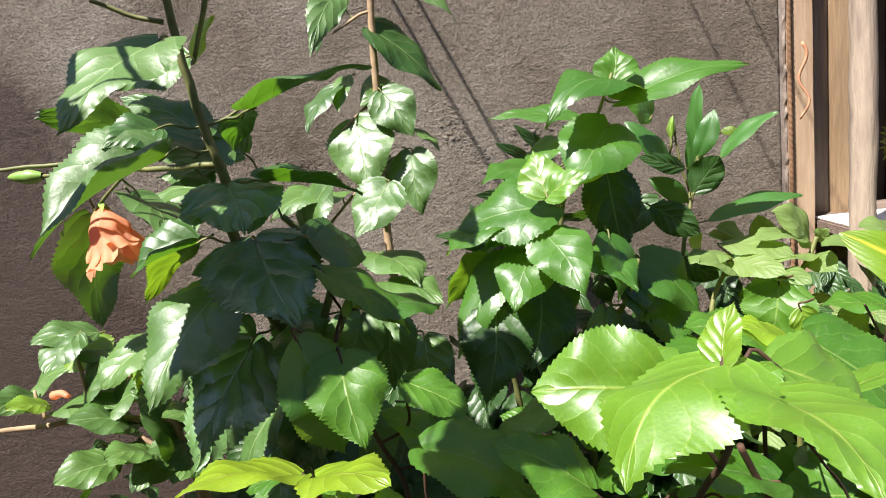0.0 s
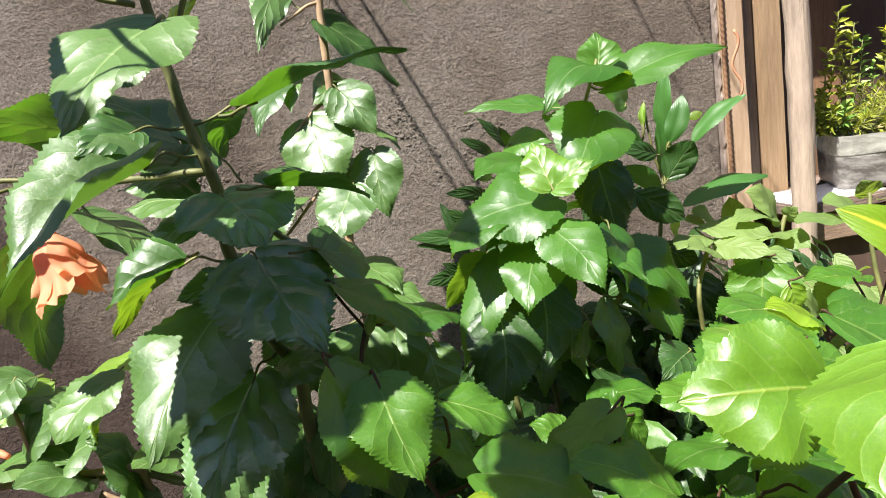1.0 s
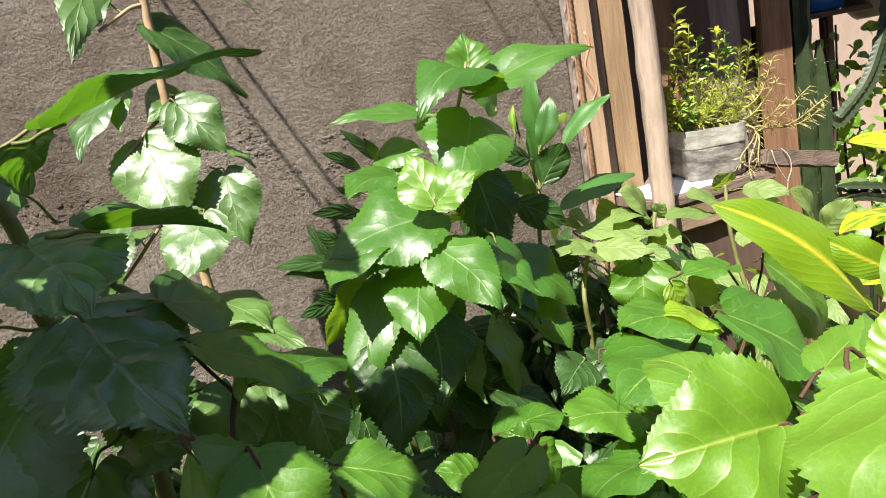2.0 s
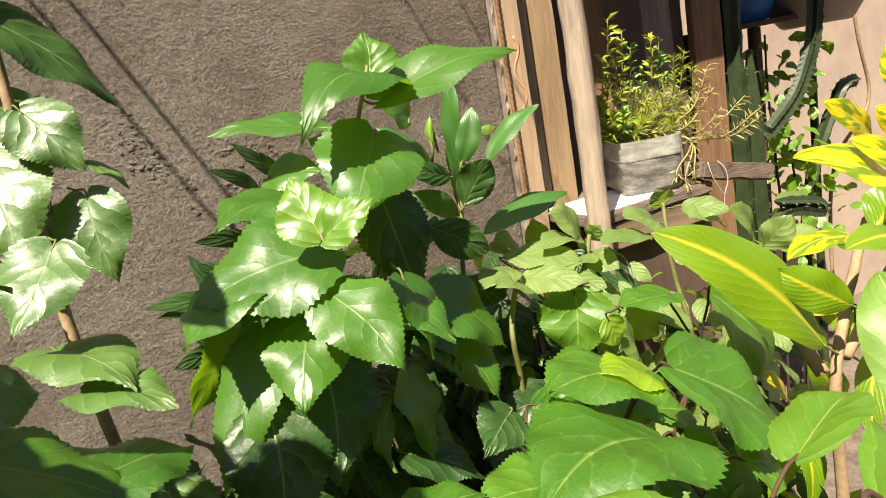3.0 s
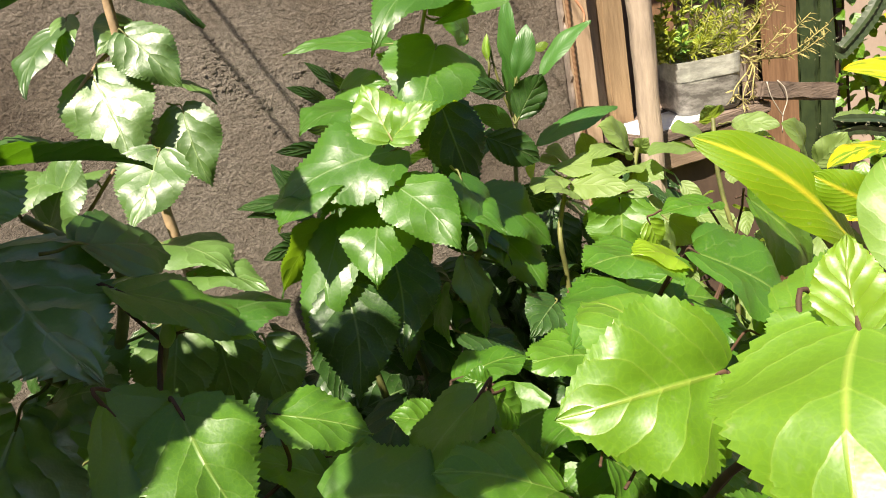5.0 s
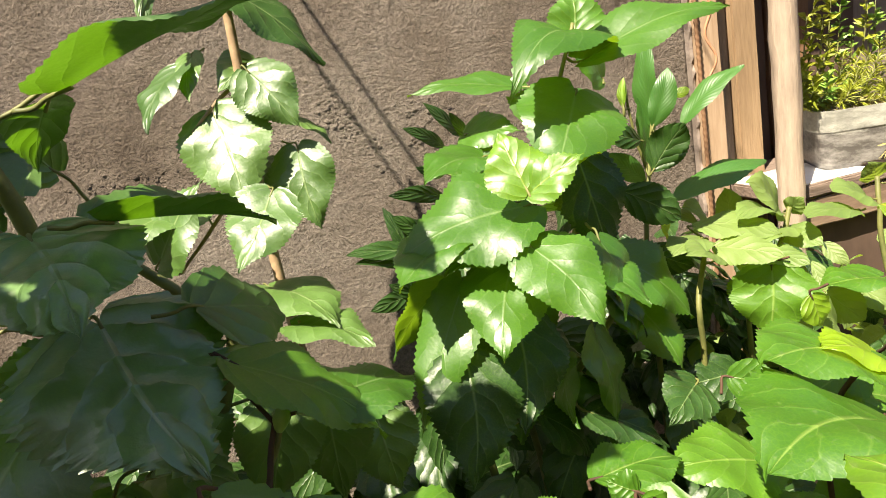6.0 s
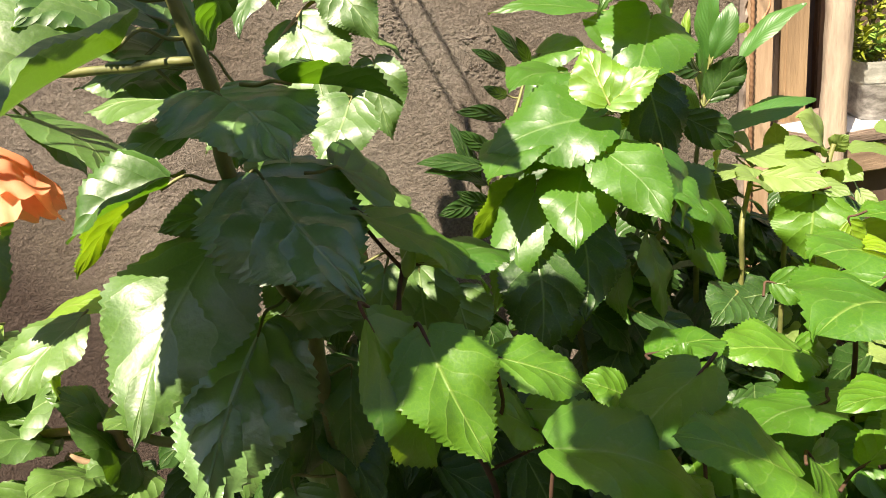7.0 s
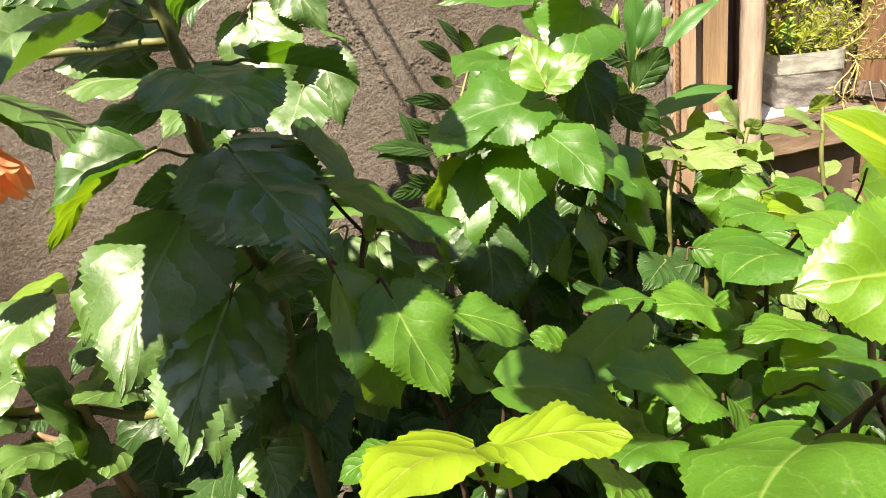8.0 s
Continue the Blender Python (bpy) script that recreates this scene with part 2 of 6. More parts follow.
BASIN = plain("worn_basin", (0.26, 0.21, 0.17), (0.40, 0.33, 0.27), 14.0, 0.5, 0.15, 0.003)
TWINE = plain("pale_string", (0.34, 0.29, 0.23), (0.52, 0.47, 0.40), 80.0, 0.8, 0.2)
YELLOW_FLOWER = plain("yellow_petal", (0.75, 0.62, 0.02), (0.85, 0.74, 0.05), 60.0, 0.5, 0.1)
BROKEN = plain("dry_mortar", (0.16, 0.125, 0.10), (0.30, 0.25, 0.21), 60.0, 0.9, 0.6, 0.004)
FENCE_RED = plain("red_brown_board", (0.13, 0.065, 0.03), (0.27, 0.15, 0.075), 26.0, 0.8, 0.5, 0.003, (6, 6, 0.6))
GREY_POST = plain("grey_fence_board", (0.14, 0.11, 0.09), (0.26, 0.21, 0.17), 26.0, 0.8, 0.5, 0.003, (6, 6, 0.6))
YOUNG_PLAIN = plain("tender_green", (0.14, 0.28, 0.04), (0.26, 0.38, 0.07), 50.0, 0.45, 0.1)


def pot_material():
    """Translucent white plastic, grimy grey below the filling line, with scratches."""
    m, nt, bsdf, out = material("grimy_plastic")
    coords = nt.nodes.new("ShaderNodeTexCoord")
    split = nt.nodes.new("ShaderNodeSeparateXYZ")
    nt.links.new(coords.outputs["Generated"], split.inputs[0])
    dirt = node(nt, "ShaderNodeTexNoise", Scale=26.0, Detail=6.0, Roughness=0.7)
    mapping = node(nt, "ShaderNodeMapping", Scale=(1.0, 1.0, 2.4))
    nt.links.new(coords.outputs["Object"], mapping.inputs["Vector"])
    nt.links.new(mapping.outputs[0], dirt.inputs["Vector"])
    level = math_node(nt, "ADD", split.outputs["Z"], math_node(nt, "MULTIPLY", math_node(nt, "SUBTRACT", dirt.outputs["Fac"], 0.5), 0.25))
    clean = ramp(nt, dirt.outputs["Fac"], ((0.40, (0.22, 0.22, 0.19)), (0.62, (0.40, 0.40, 0.35))))
    grime = ramp(nt, dirt.outputs["Fac"], ((0.40, (0.085, 0.078, 0.070)), (0.60, (0.24, 0.23, 0.21))))
    edge = ramp(nt, level, ((0.58, (0, 0, 0)), (0.66, (1, 1, 1))))
    nt.links.new(mixed(nt, edge, grime, clean), bsdf.inputs["Base Color"])
    bsdf.inputs["Roughness"].default_value = 0.38
    bump = node(nt, "ShaderNodeBump", Strength=0.4, Distance=0.003)
    nt.links.new(dirt.outputs["Fac"], bump.inputs["Height"])
    nt.links.new(bump.outputs["Normal"], bsdf.inputs["Normal"])
    return m


GRIMY = pot_material()
RAIL_PINE = plain("dull_pine", (0.15, 0.10, 0.065), (0.30, 0.21, 0.14), 26.0, 0.8, 0.5, 0.003, (0.6, 6, 6))


# ---- building helpers ----
def mesh_object(name, verts, faces, mat, parent=None, smooth=False, uvs=None):
    me = bpy.data.meshes.new(name)
    me.from_pydata([tuple(v) for v in verts], [], faces)
    if uvs is not None:
        layer = me.uv_layers.new(name="UVMap")
        idx = np.empty(len(me.loops), dtype=np.int32)
        me.loops.foreach_get("vertex_index", idx)
        layer.data.foreach_set("uv", np.asarray(uvs, dtype=np.float32)[idx].ravel())
    me.polygons.foreach_set("use_smooth", [smooth] * len(me.polygons))
    me.materials.append(mat)
    me.update()
    ob = new(name, me)
    if parent is not None:
        ob.parent = parent
        base = Matrix.Identity(4)
        p = parent
        while p is not None:
            base = p.matrix_parent_inverse @ p.matrix_basis @ base
            p = p.parent
        ob.matrix_parent_inverse = base.inverted()
    return ob


def part(name, bm, mat, parent=None, label="", smooth=False):
    """One mesh object out of a bmesh, under a thing or a part."""
    me = bpy.data.meshes.new(name)
    bm.to_mesh(me)
    bm.free()
    me.materials.append(mat)
    me.polygons.foreach_set("use_smooth", [smooth] * len(me.polygons))
    ob = new(name, me)
    if parent is not None:
        ob.parent = parent
        base = Matrix.Identity(4)
        p = parent
        while p is not None:
            base = p.matrix_parent_inverse @ p.matrix_basis @ base
            p = p.parent
        ob.matrix_parent_inverse = base.inverted()
    if label:
        ob["label"] = label
    return ob


def thing(name, at, label, category, group="", kind=""):
    ob = new(name)
    ob.empty_display_size = 0.05
    ob.matrix_basis = Matrix.Translation(at)
    return tagged(ob, label, category, group, kind)


def box_bm(lo, hi, bevel=0.003, rough=0.0, cuts=0, seed=0):
    """A box with bevelled, slightly uneven edges."""
    bm = bmesh.new()
    bmesh.ops.create_cube(bm, size=1.0)
    lo, hi = Vector(lo), Vector(hi)
    for v in bm.verts:
        v.co = Vector(((lo[i] + hi[i]) / 2 + v.co[i] * (hi[i] - lo[i]) for i in range(3)))
    if cuts:
        longest = max(range(3), key=lambda i: hi[i] - lo[i])
        edges = [e for e in bm.edges if abs((e.verts[0].co - e.verts[1].co)[longest]) > 1e-5]
        bmesh.ops.subdivide_edges(bm, edges=edges, cuts=cuts)
    if bevel:
        sharp = [e for e in bm.edges if len(e.link_faces) == 2 and e.calc_face_angle() > 0.6]
        bmesh.ops.bevel(bm, geom=sharp, offset=bevel, segments=2, affect="EDGES")
    if rough:
        for v in bm.verts:
            v.co += noise.noise_vector(v.co * 23.0 + Vector((seed, 0, 0))) * rough
    return bm


def tube(points, radii, sides=7, closed=True):
    """Vertices and faces of a round stem along a smooth line through the points."""
    pts = [Vector(p) for p in points]
    verts, faces = [], []
    for i, p in enumerate(pts):
        d = (pts[min(i + 1, len(pts) - 1)] - pts[max(i - 1, 0)]).normalized()
        a = d.orthogonal().normalized() if i == 0 else (last - d * last.dot(d)).normalized()
        last = a
        b = d.cross(a)
        r = radii[0] + (radii[1] - radii[0]) * i / (len(pts) - 1)
        for k in range(sides):
            t = 2 * math.pi * k / sides
            verts.append(p + (a * math.cos(t) + b * math.sin(t)) * r)
    for i in range(len(pts) - 1):
        for k in range(sides):
            n = (k + 1) % sides
            faces.append((i * sides + k, i * sides + n, (i + 1) * sides + n, (i + 1) * sides + k))
    if closed:
        faces.append(tuple(range(sides - 1, -1, -1)))
        faces.append(tuple((len(pts) - 1) * sides + k for k in range(sides)))
    return verts, faces


def smooth_line(points, steps=5):
    """Catmull-Rom points through the given ones."""
    p = [Vector(q) for q in points]
    p = [p[0] * 2 - p[1]] + p + [p[-1] * 2 - p[-2]]
    out = []
    for i in range(1, len(p) - 2):
        for s in range(steps):
            t = s / steps
            a, b, c, d = p[i - 1], p[i], p[i + 1], p[i + 2]
            out.append(0.5 * (2 * b + (c - a) * t + (2 * a - 5 * b + 4 * c - d) * t * t + (3 * b - a - 3 * c + d) * t ** 3))
    out.append(p[-2])
    return out


# ---- ground and walls ----
bm = bmesh.new()
bmesh.ops.create_grid(bm, x_segments=60, y_segments=60, size=1.0)
for v in bm.verts:
    far = max(abs(v.co.x), abs(v.co.y))
    v.co.x, v.co.y = v.co.x * (1 + 60 * far ** 4), v.co.y * (1 + 60 * far ** 4)
    v.co.z = 0.02 * noise.noise(v.co * 3.0)
    v.co.x, v.co.y = v.co.x * 3, v.co.y * 3
tagged(part("ground", bm, EARTH, smooth=True), "bare brown garden earth under the shrubs", "ground", kind="structure")

WALL_Y = 1.48


def wall_relief(x, z):
    """How far the render stands out: soft waves, trowel drags and a crumbly scar."""
    h = 0.0025 * noise.noise(Vector((x * 3.1, z * 3.4, 1.0)))
    h += 0.0006 * noise.noise(Vector((x * 14.0, z * 34.0, 4.0)))
    h += 0.0005 * noise.noise(Vector((x * 60.0, z * 75.0, 7.0)))
    for cx, cz, radius, lo, hi, tall in TROWEL_ARCS:
        d, a = math.hypot(x - cx, z - cz) - radius, math.degrees(math.atan2(z - cz, x - cx)) % 360
        if abs(d) < 0.02 and lo < a < hi:
            fade = min(1.0, (a - lo) / 12, (hi - a) / 12)
            h += tall * fade * (0.6 + 0.8 * noise.noise(Vector((x * 70, z * 70, 2.0)))) * math.exp(-(d / 0.0045) ** 2)
    return h


# sweeps that the edge of the trowel left: centre, radius, start and end in degrees, height
TROWEL_ARCS = ((0.34, 1.62, 0.135, 120, 215, 0.0022), (0.36, 1.60, 0.185, 100, 190, 0.0014), (0.05, 1.75, 0.21, 200, 300, 0.0016), (-0.30, 1.42, 0.17, 20, 120, 0.0016),
               (0.50, 1.45, 0.14, 60, 170, 0.0014), (0.02, 1.20, 0.20, 30, 140, 0.0016), (-0.55, 1.60, 0.16, 250, 350, 0.0016), (0.62, 1.75, 0.22, 180, 260, 0.0014))
verts, faces = [], []
xs = [-4.0, -2.6, -1.6, -1.0] + [-0.7 + 0.005 * i for i in range(289)] + [0.745]
zs = [0.0, 0.3, 0.5] + [0.62 + 0.005 * i for i in range(256)] + [2.0, 2.4]
for z in zs:
    for x in xs:
        verts.append((x, WALL_Y - wall_relief(x, z), z))
nx = len(xs)
for j in range(len(zs) - 1):
    for i in range(nx - 1):
        faces.append((j * nx + i, j * nx + i + 1, (j + 1) * nx + i + 1, (j + 1) * nx + i))
front = len(verts)
verts += [(xs[0], WALL_Y + 0.15, 0.0), (xs[-1], WALL_Y + 0.15, 0.0), (xs[-1], WALL_Y + 0.15, 2.4), (xs[0], WALL_Y + 0.15, 2.4)]
top = (len(zs) - 1) * nx
faces.append((front, front + 3, front + 2, front + 1))
faces.append(tuple([front + 2, front + 3] + [top + i for i in range(nx)]))
faces.append(tuple([front + 1, front + 2] + [j * nx + nx - 1 for j in range(len(zs) - 1, -1, -1)]))
faces.append(tuple([front + 3, front] + [j * nx for j in range(len(zs))]))
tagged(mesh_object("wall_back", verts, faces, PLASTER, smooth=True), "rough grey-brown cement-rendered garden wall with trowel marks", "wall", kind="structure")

def crumbs(name, label, centre_line, spread, count, sizes, seed):
    """Small lumps of mortar left standing on the render."""
    rng = random.Random(seed)
    verts, faces = [], []
    for _ in range(count):
        (x0, z0), (x1, z1) = rng.choice(centre_line)
        k = rng.random()
        x, z = x0 + (x1 - x0) * k + rng.gauss(0, spread), z0 + (z1 - z0) * k + rng.gauss(0, spread)
        r = rng.uniform(*sizes) * (0.5 + rng.random())
        c = Vector((x, WALL_Y - wall_relief(x, z), z))
        o = len(verts)
        n = 6
        verts.append(c + Vector((rng.uniform(-0.3, 0.3) * r, -0.5 * r, rng.uniform(-0.3, 0.3) * r)))
        for ring, lift in ((0.70, 0.34), (1.25, -0.25)):
            for i in range(n):
                t = 2 * math.pi * i / n + ring
                q = r * ring * rng.uniform(0.7, 1.25)
                verts.append(c + Vector((math.cos(t) * q * 1.2, -lift * r, math.sin(t) * q)))
        for i in range(n):
            m = (i + 1) % n
            faces.append((o, o + 1 + i, o + 1 + m))
            faces.append((o + 1 + i, o + 1 + n + i, o + 1 + n + m, o + 1 + m))
    tagged(mesh_object(name, verts, faces, PLASTER), label, "mortar crumbs", kind="stuff")


crumbs("mortar_crumbs", "rough crumbs of mortar standing out on the wall", [((0.085, 1.60), (0.105, 1.50)), ((0.10, 1.56), (0.16, 1.44)), ((0.22, 1.47), (0.27, 1.43)), ((0.20, 1.52), (0.30, 1.50)), ((-0.32, 1.49), (-0.12, 1.47))], 0.010, 330, (0.0012, 0.0034), 4)
crumbs("render_grit", "scattered grit in the cement render", [((-0.6, 1.70), (0.70, 1.70)), ((-0.6, 1.5), (0.70, 1.5)), ((-0.6, 1.25), (0.6, 1.25)), ((-0.5, 1.0), (0.5, 1.0))], 0.09, 900, (0.0006, 0.0013), 6)

# unseen rods and battens, added on the wall to cast diagonal shadow lines
for x, r, kind_name, words in ((0.277, 0.0018, "shadow_rod", "thin unseen rod added high on the wall to cast a shadow line"), (0.377, 0.0018, "shadow_rod", "thin unseen rod added high on the wall to cast a shadow line"),
                               (-0.258, 0.0030, "shadow_batten", "thin unseen batten added high on the wall to cast a shadow band"), (-0.213, 0.0032, "shadow_batten", "thin unseen batten added high on the wall to cast a shadow band")):
    beam = thing(kind_name, (x, 1.485, 2.35), words, "rod" if r < 0.003 else "batten")
    v, f = tube([(x + 0.02 * math.sin(y), y, 2.35) for y in np.linspace(0.98, 1.49, 8)], (r, r), 8)
    mesh_object("rod_body" if r < 0.003 else "batten_body", v, f, BROWN_BOARD, beam, True)

# the torn mortar edge beside the post
rng = random.Random(3)
verts, faces = [], []
for i in range(120):
    z = 0.6 + i * 0.013
    w = 0.004 + 0.004 * rng.random()
    n = len(verts)
    x0 = 0.7455
    for dx, dy in ((0, 0.03), (0, -0.006 - w), (0.0055, -0.010 - w * rng.random()), (0.0055, 0.03)):
        verts.append((x0 + dx, WALL_Y + dy, z + 0.003 * rng.random()))
    if i:
        for k in range(4):
            m2 = (k + 1) % 4
            faces.append((n - 4 + k, n - 4 + m2, n + m2, n + k))
tagged(mesh_object("trim", verts, faces, BROKEN), "rough broken mortar edge at the end of the wall", "wall edge", kind="structure")

tagged(part("wall_far", box_bm((0.3, 2.55, 0.0), (6.0, 2.70, 2.6), 0.0), BEIGE), "pale beige painted wall behind the shelf", "wall", kind="structure")
tagged(part("wall_side", box_bm((0.62, 1.64, 0.0), (0.75, 2.55, 2.4), 0.0), PLASTER), "cement-rendered return of the garden wall", "wall", kind="structure")

# unseen walls, added to hold back low sky light from the shrubs
tagged(part("wall_sky_cut", box_bm((-3.0, -1.35, 0.0), (6.0, -1.2, 3.0), 0.0), BEIGE), "unseen beige wall added behind the camera to cut and bounce sky light", "wall", kind="structure")
tagged(part("wall_left", box_bm((-3.0, -1.2, 0.0), (-2.85, 1.46, 2.4), 0.0), PLASTER), "unseen cement-rendered wall added at the left to cut low sky light", "wall", kind="structure")

# unseen roof, added to shade the boards and cactus behind the shelf
tagged(part("roof_added_shade", box_bm((0.92, 1.53, 1.862), (2.16, 2.55, 1.885), 0.0), BROWN_BOARD), "unseen dark boarded roof added to shade the things behind the shelf", "roof", kind="structure")

# ---- timber stand at the end of the wall ----
post = thing("timber_post", (0.775, 1.48, 0), "pale sawn pine post with a red crayon squiggle", "post")
part("post_body", box_bm((0.753, 1.452, 0.0), (0.797, 1.505, 2.3), 0.003, 0.0012, 40, 1), PINE, post)
pts = [(0.762 + 0.010 * math.sin((1.615 - z) * 70) * (0.6 + (1.615 - z) * 4) + 0.014 * min(1, (1.66 - z) * 16), 1.4527, z) for z in np.linspace(1.612, 1.470, 26)]
v, f = tube(pts, (0.0032, 0.0020), 6)
v = [Vector((p.x, 1.4515 + (p.y - 1.4527) * 0.25, p.z)) for p in v]
mesh_object("crayon_mark", v, f, RED_PAINT, post, True)["label"] = "wavy red crayon line"

bar = thing("ribbed_bar", (0.7475, 1.446, 0), "rusty ribbed reinforcing bar standing between wall and post", "iron bar")
verts, faces = [], []
for i in range(560):
    z = 0.0 if i == 0 else 0.80 + i * 0.0026
    for k in range(8):
        a = math.pi * k / 4
        r = 0.0036 + 0.0013 * max(0.0, math.sin(z * 520 + a))
        verts.append((0.7475 + r * math.cos(a), 1.446 + r * math.sin(a), z))
    if i:
        faces += [((i - 1) * 8 + k, (i - 1) * 8 + (k + 1) % 8, i * 8 + (k + 1) % 8, i * 8 + k) for k in range(8)]
mesh_object("bar_body", verts, faces, FENCE_RED, bar, True)

plank = thing("upright_plank", (0.88, 1.51, 0), "brown weathered upright pine plank", "plank")
part("plank_body", box_bm((0.857, 1.495, 0.0), (0.907, 1.520, 2.3), 0.002, 0.0012, 40, 5), OLD_PINE, plank)
dark = thing("dark_plank", (0.83, 1.56, 0), "dark shaded board in the gap beside the post", "plank")
part("board_body", box_bm((0.800, 1.512, 0.0), (0.856, 1.534, 2.3), 0.002, 0.0012, 30, 8), GREY_POST, dark)

pole = thing("round_pole", (0.788, 1.295, 0), "debarked round wooden pole with cracks standing before the shelf", "pole")
line = [Vector((0.788 + 0.003 * math.sin(z * 5), 1.292 + 0.002 * math.cos(z * 7), z)) for z in np.linspace(0, 2.3, 60)]
v, f = tube(line, (0.0205, 0.0205), 20)
v = [p + Vector((noise.noise(p * 26), noise.noise(p * 26 + Vector((5, 5, 5))), 0)) * 0.0025 + Vector((p.x - 0.788, p.y - 1.292, 0)) * 0.14 * noise.noise(Vector((math.atan2(p.y - 1.292, p.x - 0.788) * 3, p.z * 3, 0))) for p in v]
mesh_object("pole_body", v, f, POLE, pole, True)

shelf = thing("plant_shelf", (1.02, 1.45, 0), "rough wooden shelf of boards for potted plants", "shelf")
part("shelf_board", box_bm((0.80, 1.318, 1.245), (1.105, 1.455, 1.268), 0.003, 0.0015, 16, 2), GREY_WOOD, shelf)
part("shelf_board", box_bm((0.80, 1.460, 1.243), (1.125, 1.585, 1.268), 0.003, 0.0015, 16, 3), GREY_WOOD, shelf)
part("front_rail", box_bm((0.83, 1.322, 1.190), (1.10, 1.338, 1.2445), 0.003, 0.002, 16, 4), RAIL_PINE, shelf, "pinkish sawn front rail")
part("front_panel", box_bm((0.815, 1.341, 0.0), (1.10, 1.356, 1.2435), 0.002, 0.001, 8, 6), BROWN_BOARD, shelf, "plain dark brown board under the shelf")
for x in (0.93, 1.10):
    part("shelf_leg", box_bm((x, 1.36, 0.0), (x + 0.04, 1.40, 1.243), 0.003, 0.0015, 12, x), RAIL_PINE, shelf)

block = thing("wood_block", (1.078, 1.34, 1.268), "small dark offcut of wood under the board", "wood block")
part("block_body", box_bm((1.071, 1.320, 1.2675), (1.089, 1.362, 1.2735), 0.002, 0.001, 2, 3), GREY_WOOD, block)
board = thing("weathered_board", (1.176, 1.340, 1.26), "weathered grey board lying aslant on the shelf", "board")
bm = box_bm((-0.108, -0.030, -0.017), (0.112, 0.030, 0.017), 0.004, 0.004, 14, 9)
bm.transform(pose(1.177, 1.342, 1.2705, 0, 13.2, 2))
part("board_body", bm, GREY_WOOD, board)

# white paper under the pot, bright in the sun
sheet_bm = box_bm((0.805, 1.326, 1.2685), (0.985, 1.47, 1.2705), 0.0, 0.001, 8, 12)
PAPER = plain("white_sheet", (0.66, 0.66, 0.66), (0.80, 0.80, 0.79), 30.0, 0.6, 0.1)
tagged(part("plastic_sheet", sheet_bm, PAPER), "white plastic sheet lying on the shelf under the pot", "sheet")


def container(cx, cy, z0, wide, deep, tall, turn):
    """A cut-open plastic canister used as a pot: rounded corners, thick rim, soil inside."""
    pot = thing("plant_pot", (cx, cy, z0), "dirty whitish cut-open plastic canister used as plant pot", "plant pot")
    def ring(w, d, z, r=0.026, n=8):
        out = []
        for sx, sy, a0 in ((1, 1, 0), (-1, 1, 90), (-1, -1, 180), (1, -1, 270)):
            for k in range(n):
                a = radians(a0 + 90 * k / (n - 1))
                out.append((sx * (w / 2 - r) + r * math.cos(a), sy * (d / 2 - r) + r * math.sin(a), z))
        return out
    rings = [ring(wide * 0.90, deep * 0.90, 0.0), ring(wide * 0.95, deep * 0.95, 0.008), ring(wide * 0.97, deep * 0.97, tall * 0.55),
             ring(wide * 0.972, deep * 0.972, tall * 0.62), ring(wide * 0.99, deep * 0.99, tall * 0.65), ring(wide, deep, tall), ring(wide - 0.006, deep - 0.006, tall), ring(wide - 0.008, deep - 0.008, tall * 0.85)]
    n = len(rings[0])
    verts = [Vector(p) for r in rings for p in r]
    faces = [tuple(range(n - 1, -1, -1))]
    for i in range(len(rings) - 1):
        for k in range(n):
            faces.append((i * n + k, i * n + (k + 1) % n, (i + 1) * n + (k + 1) % n, (i + 1) * n + k))
    m = pose(cx, cy, z0, 0, 0, turn)
    mesh_object("pot_body", [m @ (v + Vector((0, 0, 0.0012 * noise.noise(v * 18) if v.z > tall * 0.9 else 0))) for v in verts], faces, GRIMY, pot)
    soil = ring(wide - 0.009, deep - 0.009, tall * 0.85)
    mesh_object("soil", [m @ Vector(p) for p in soil], [tuple(range(n))], EARTH, pot)
    return pot


container(1.022, 1.430, 1.2708, 0.128, 0.190, 0.106, -24.4)


# ---- plants ----
OVATE, LANCE, STRAPPY, ROUND, BROAD = range(5)
SHAPES = {OVATE: (0.48, 1.22, 0.11, 0.017), LANCE: (0.75, 0.85, 0.0, 0.012), STRAPPY: (0.72, 0.80, 0.0, 0.0), ROUND: (0.60, 0.80, 0.03, 0.016), BROAD: (0.50, 0.98, 0.10, 0.015)}
leaf_rng = random.Random(11)
STEMS = {}


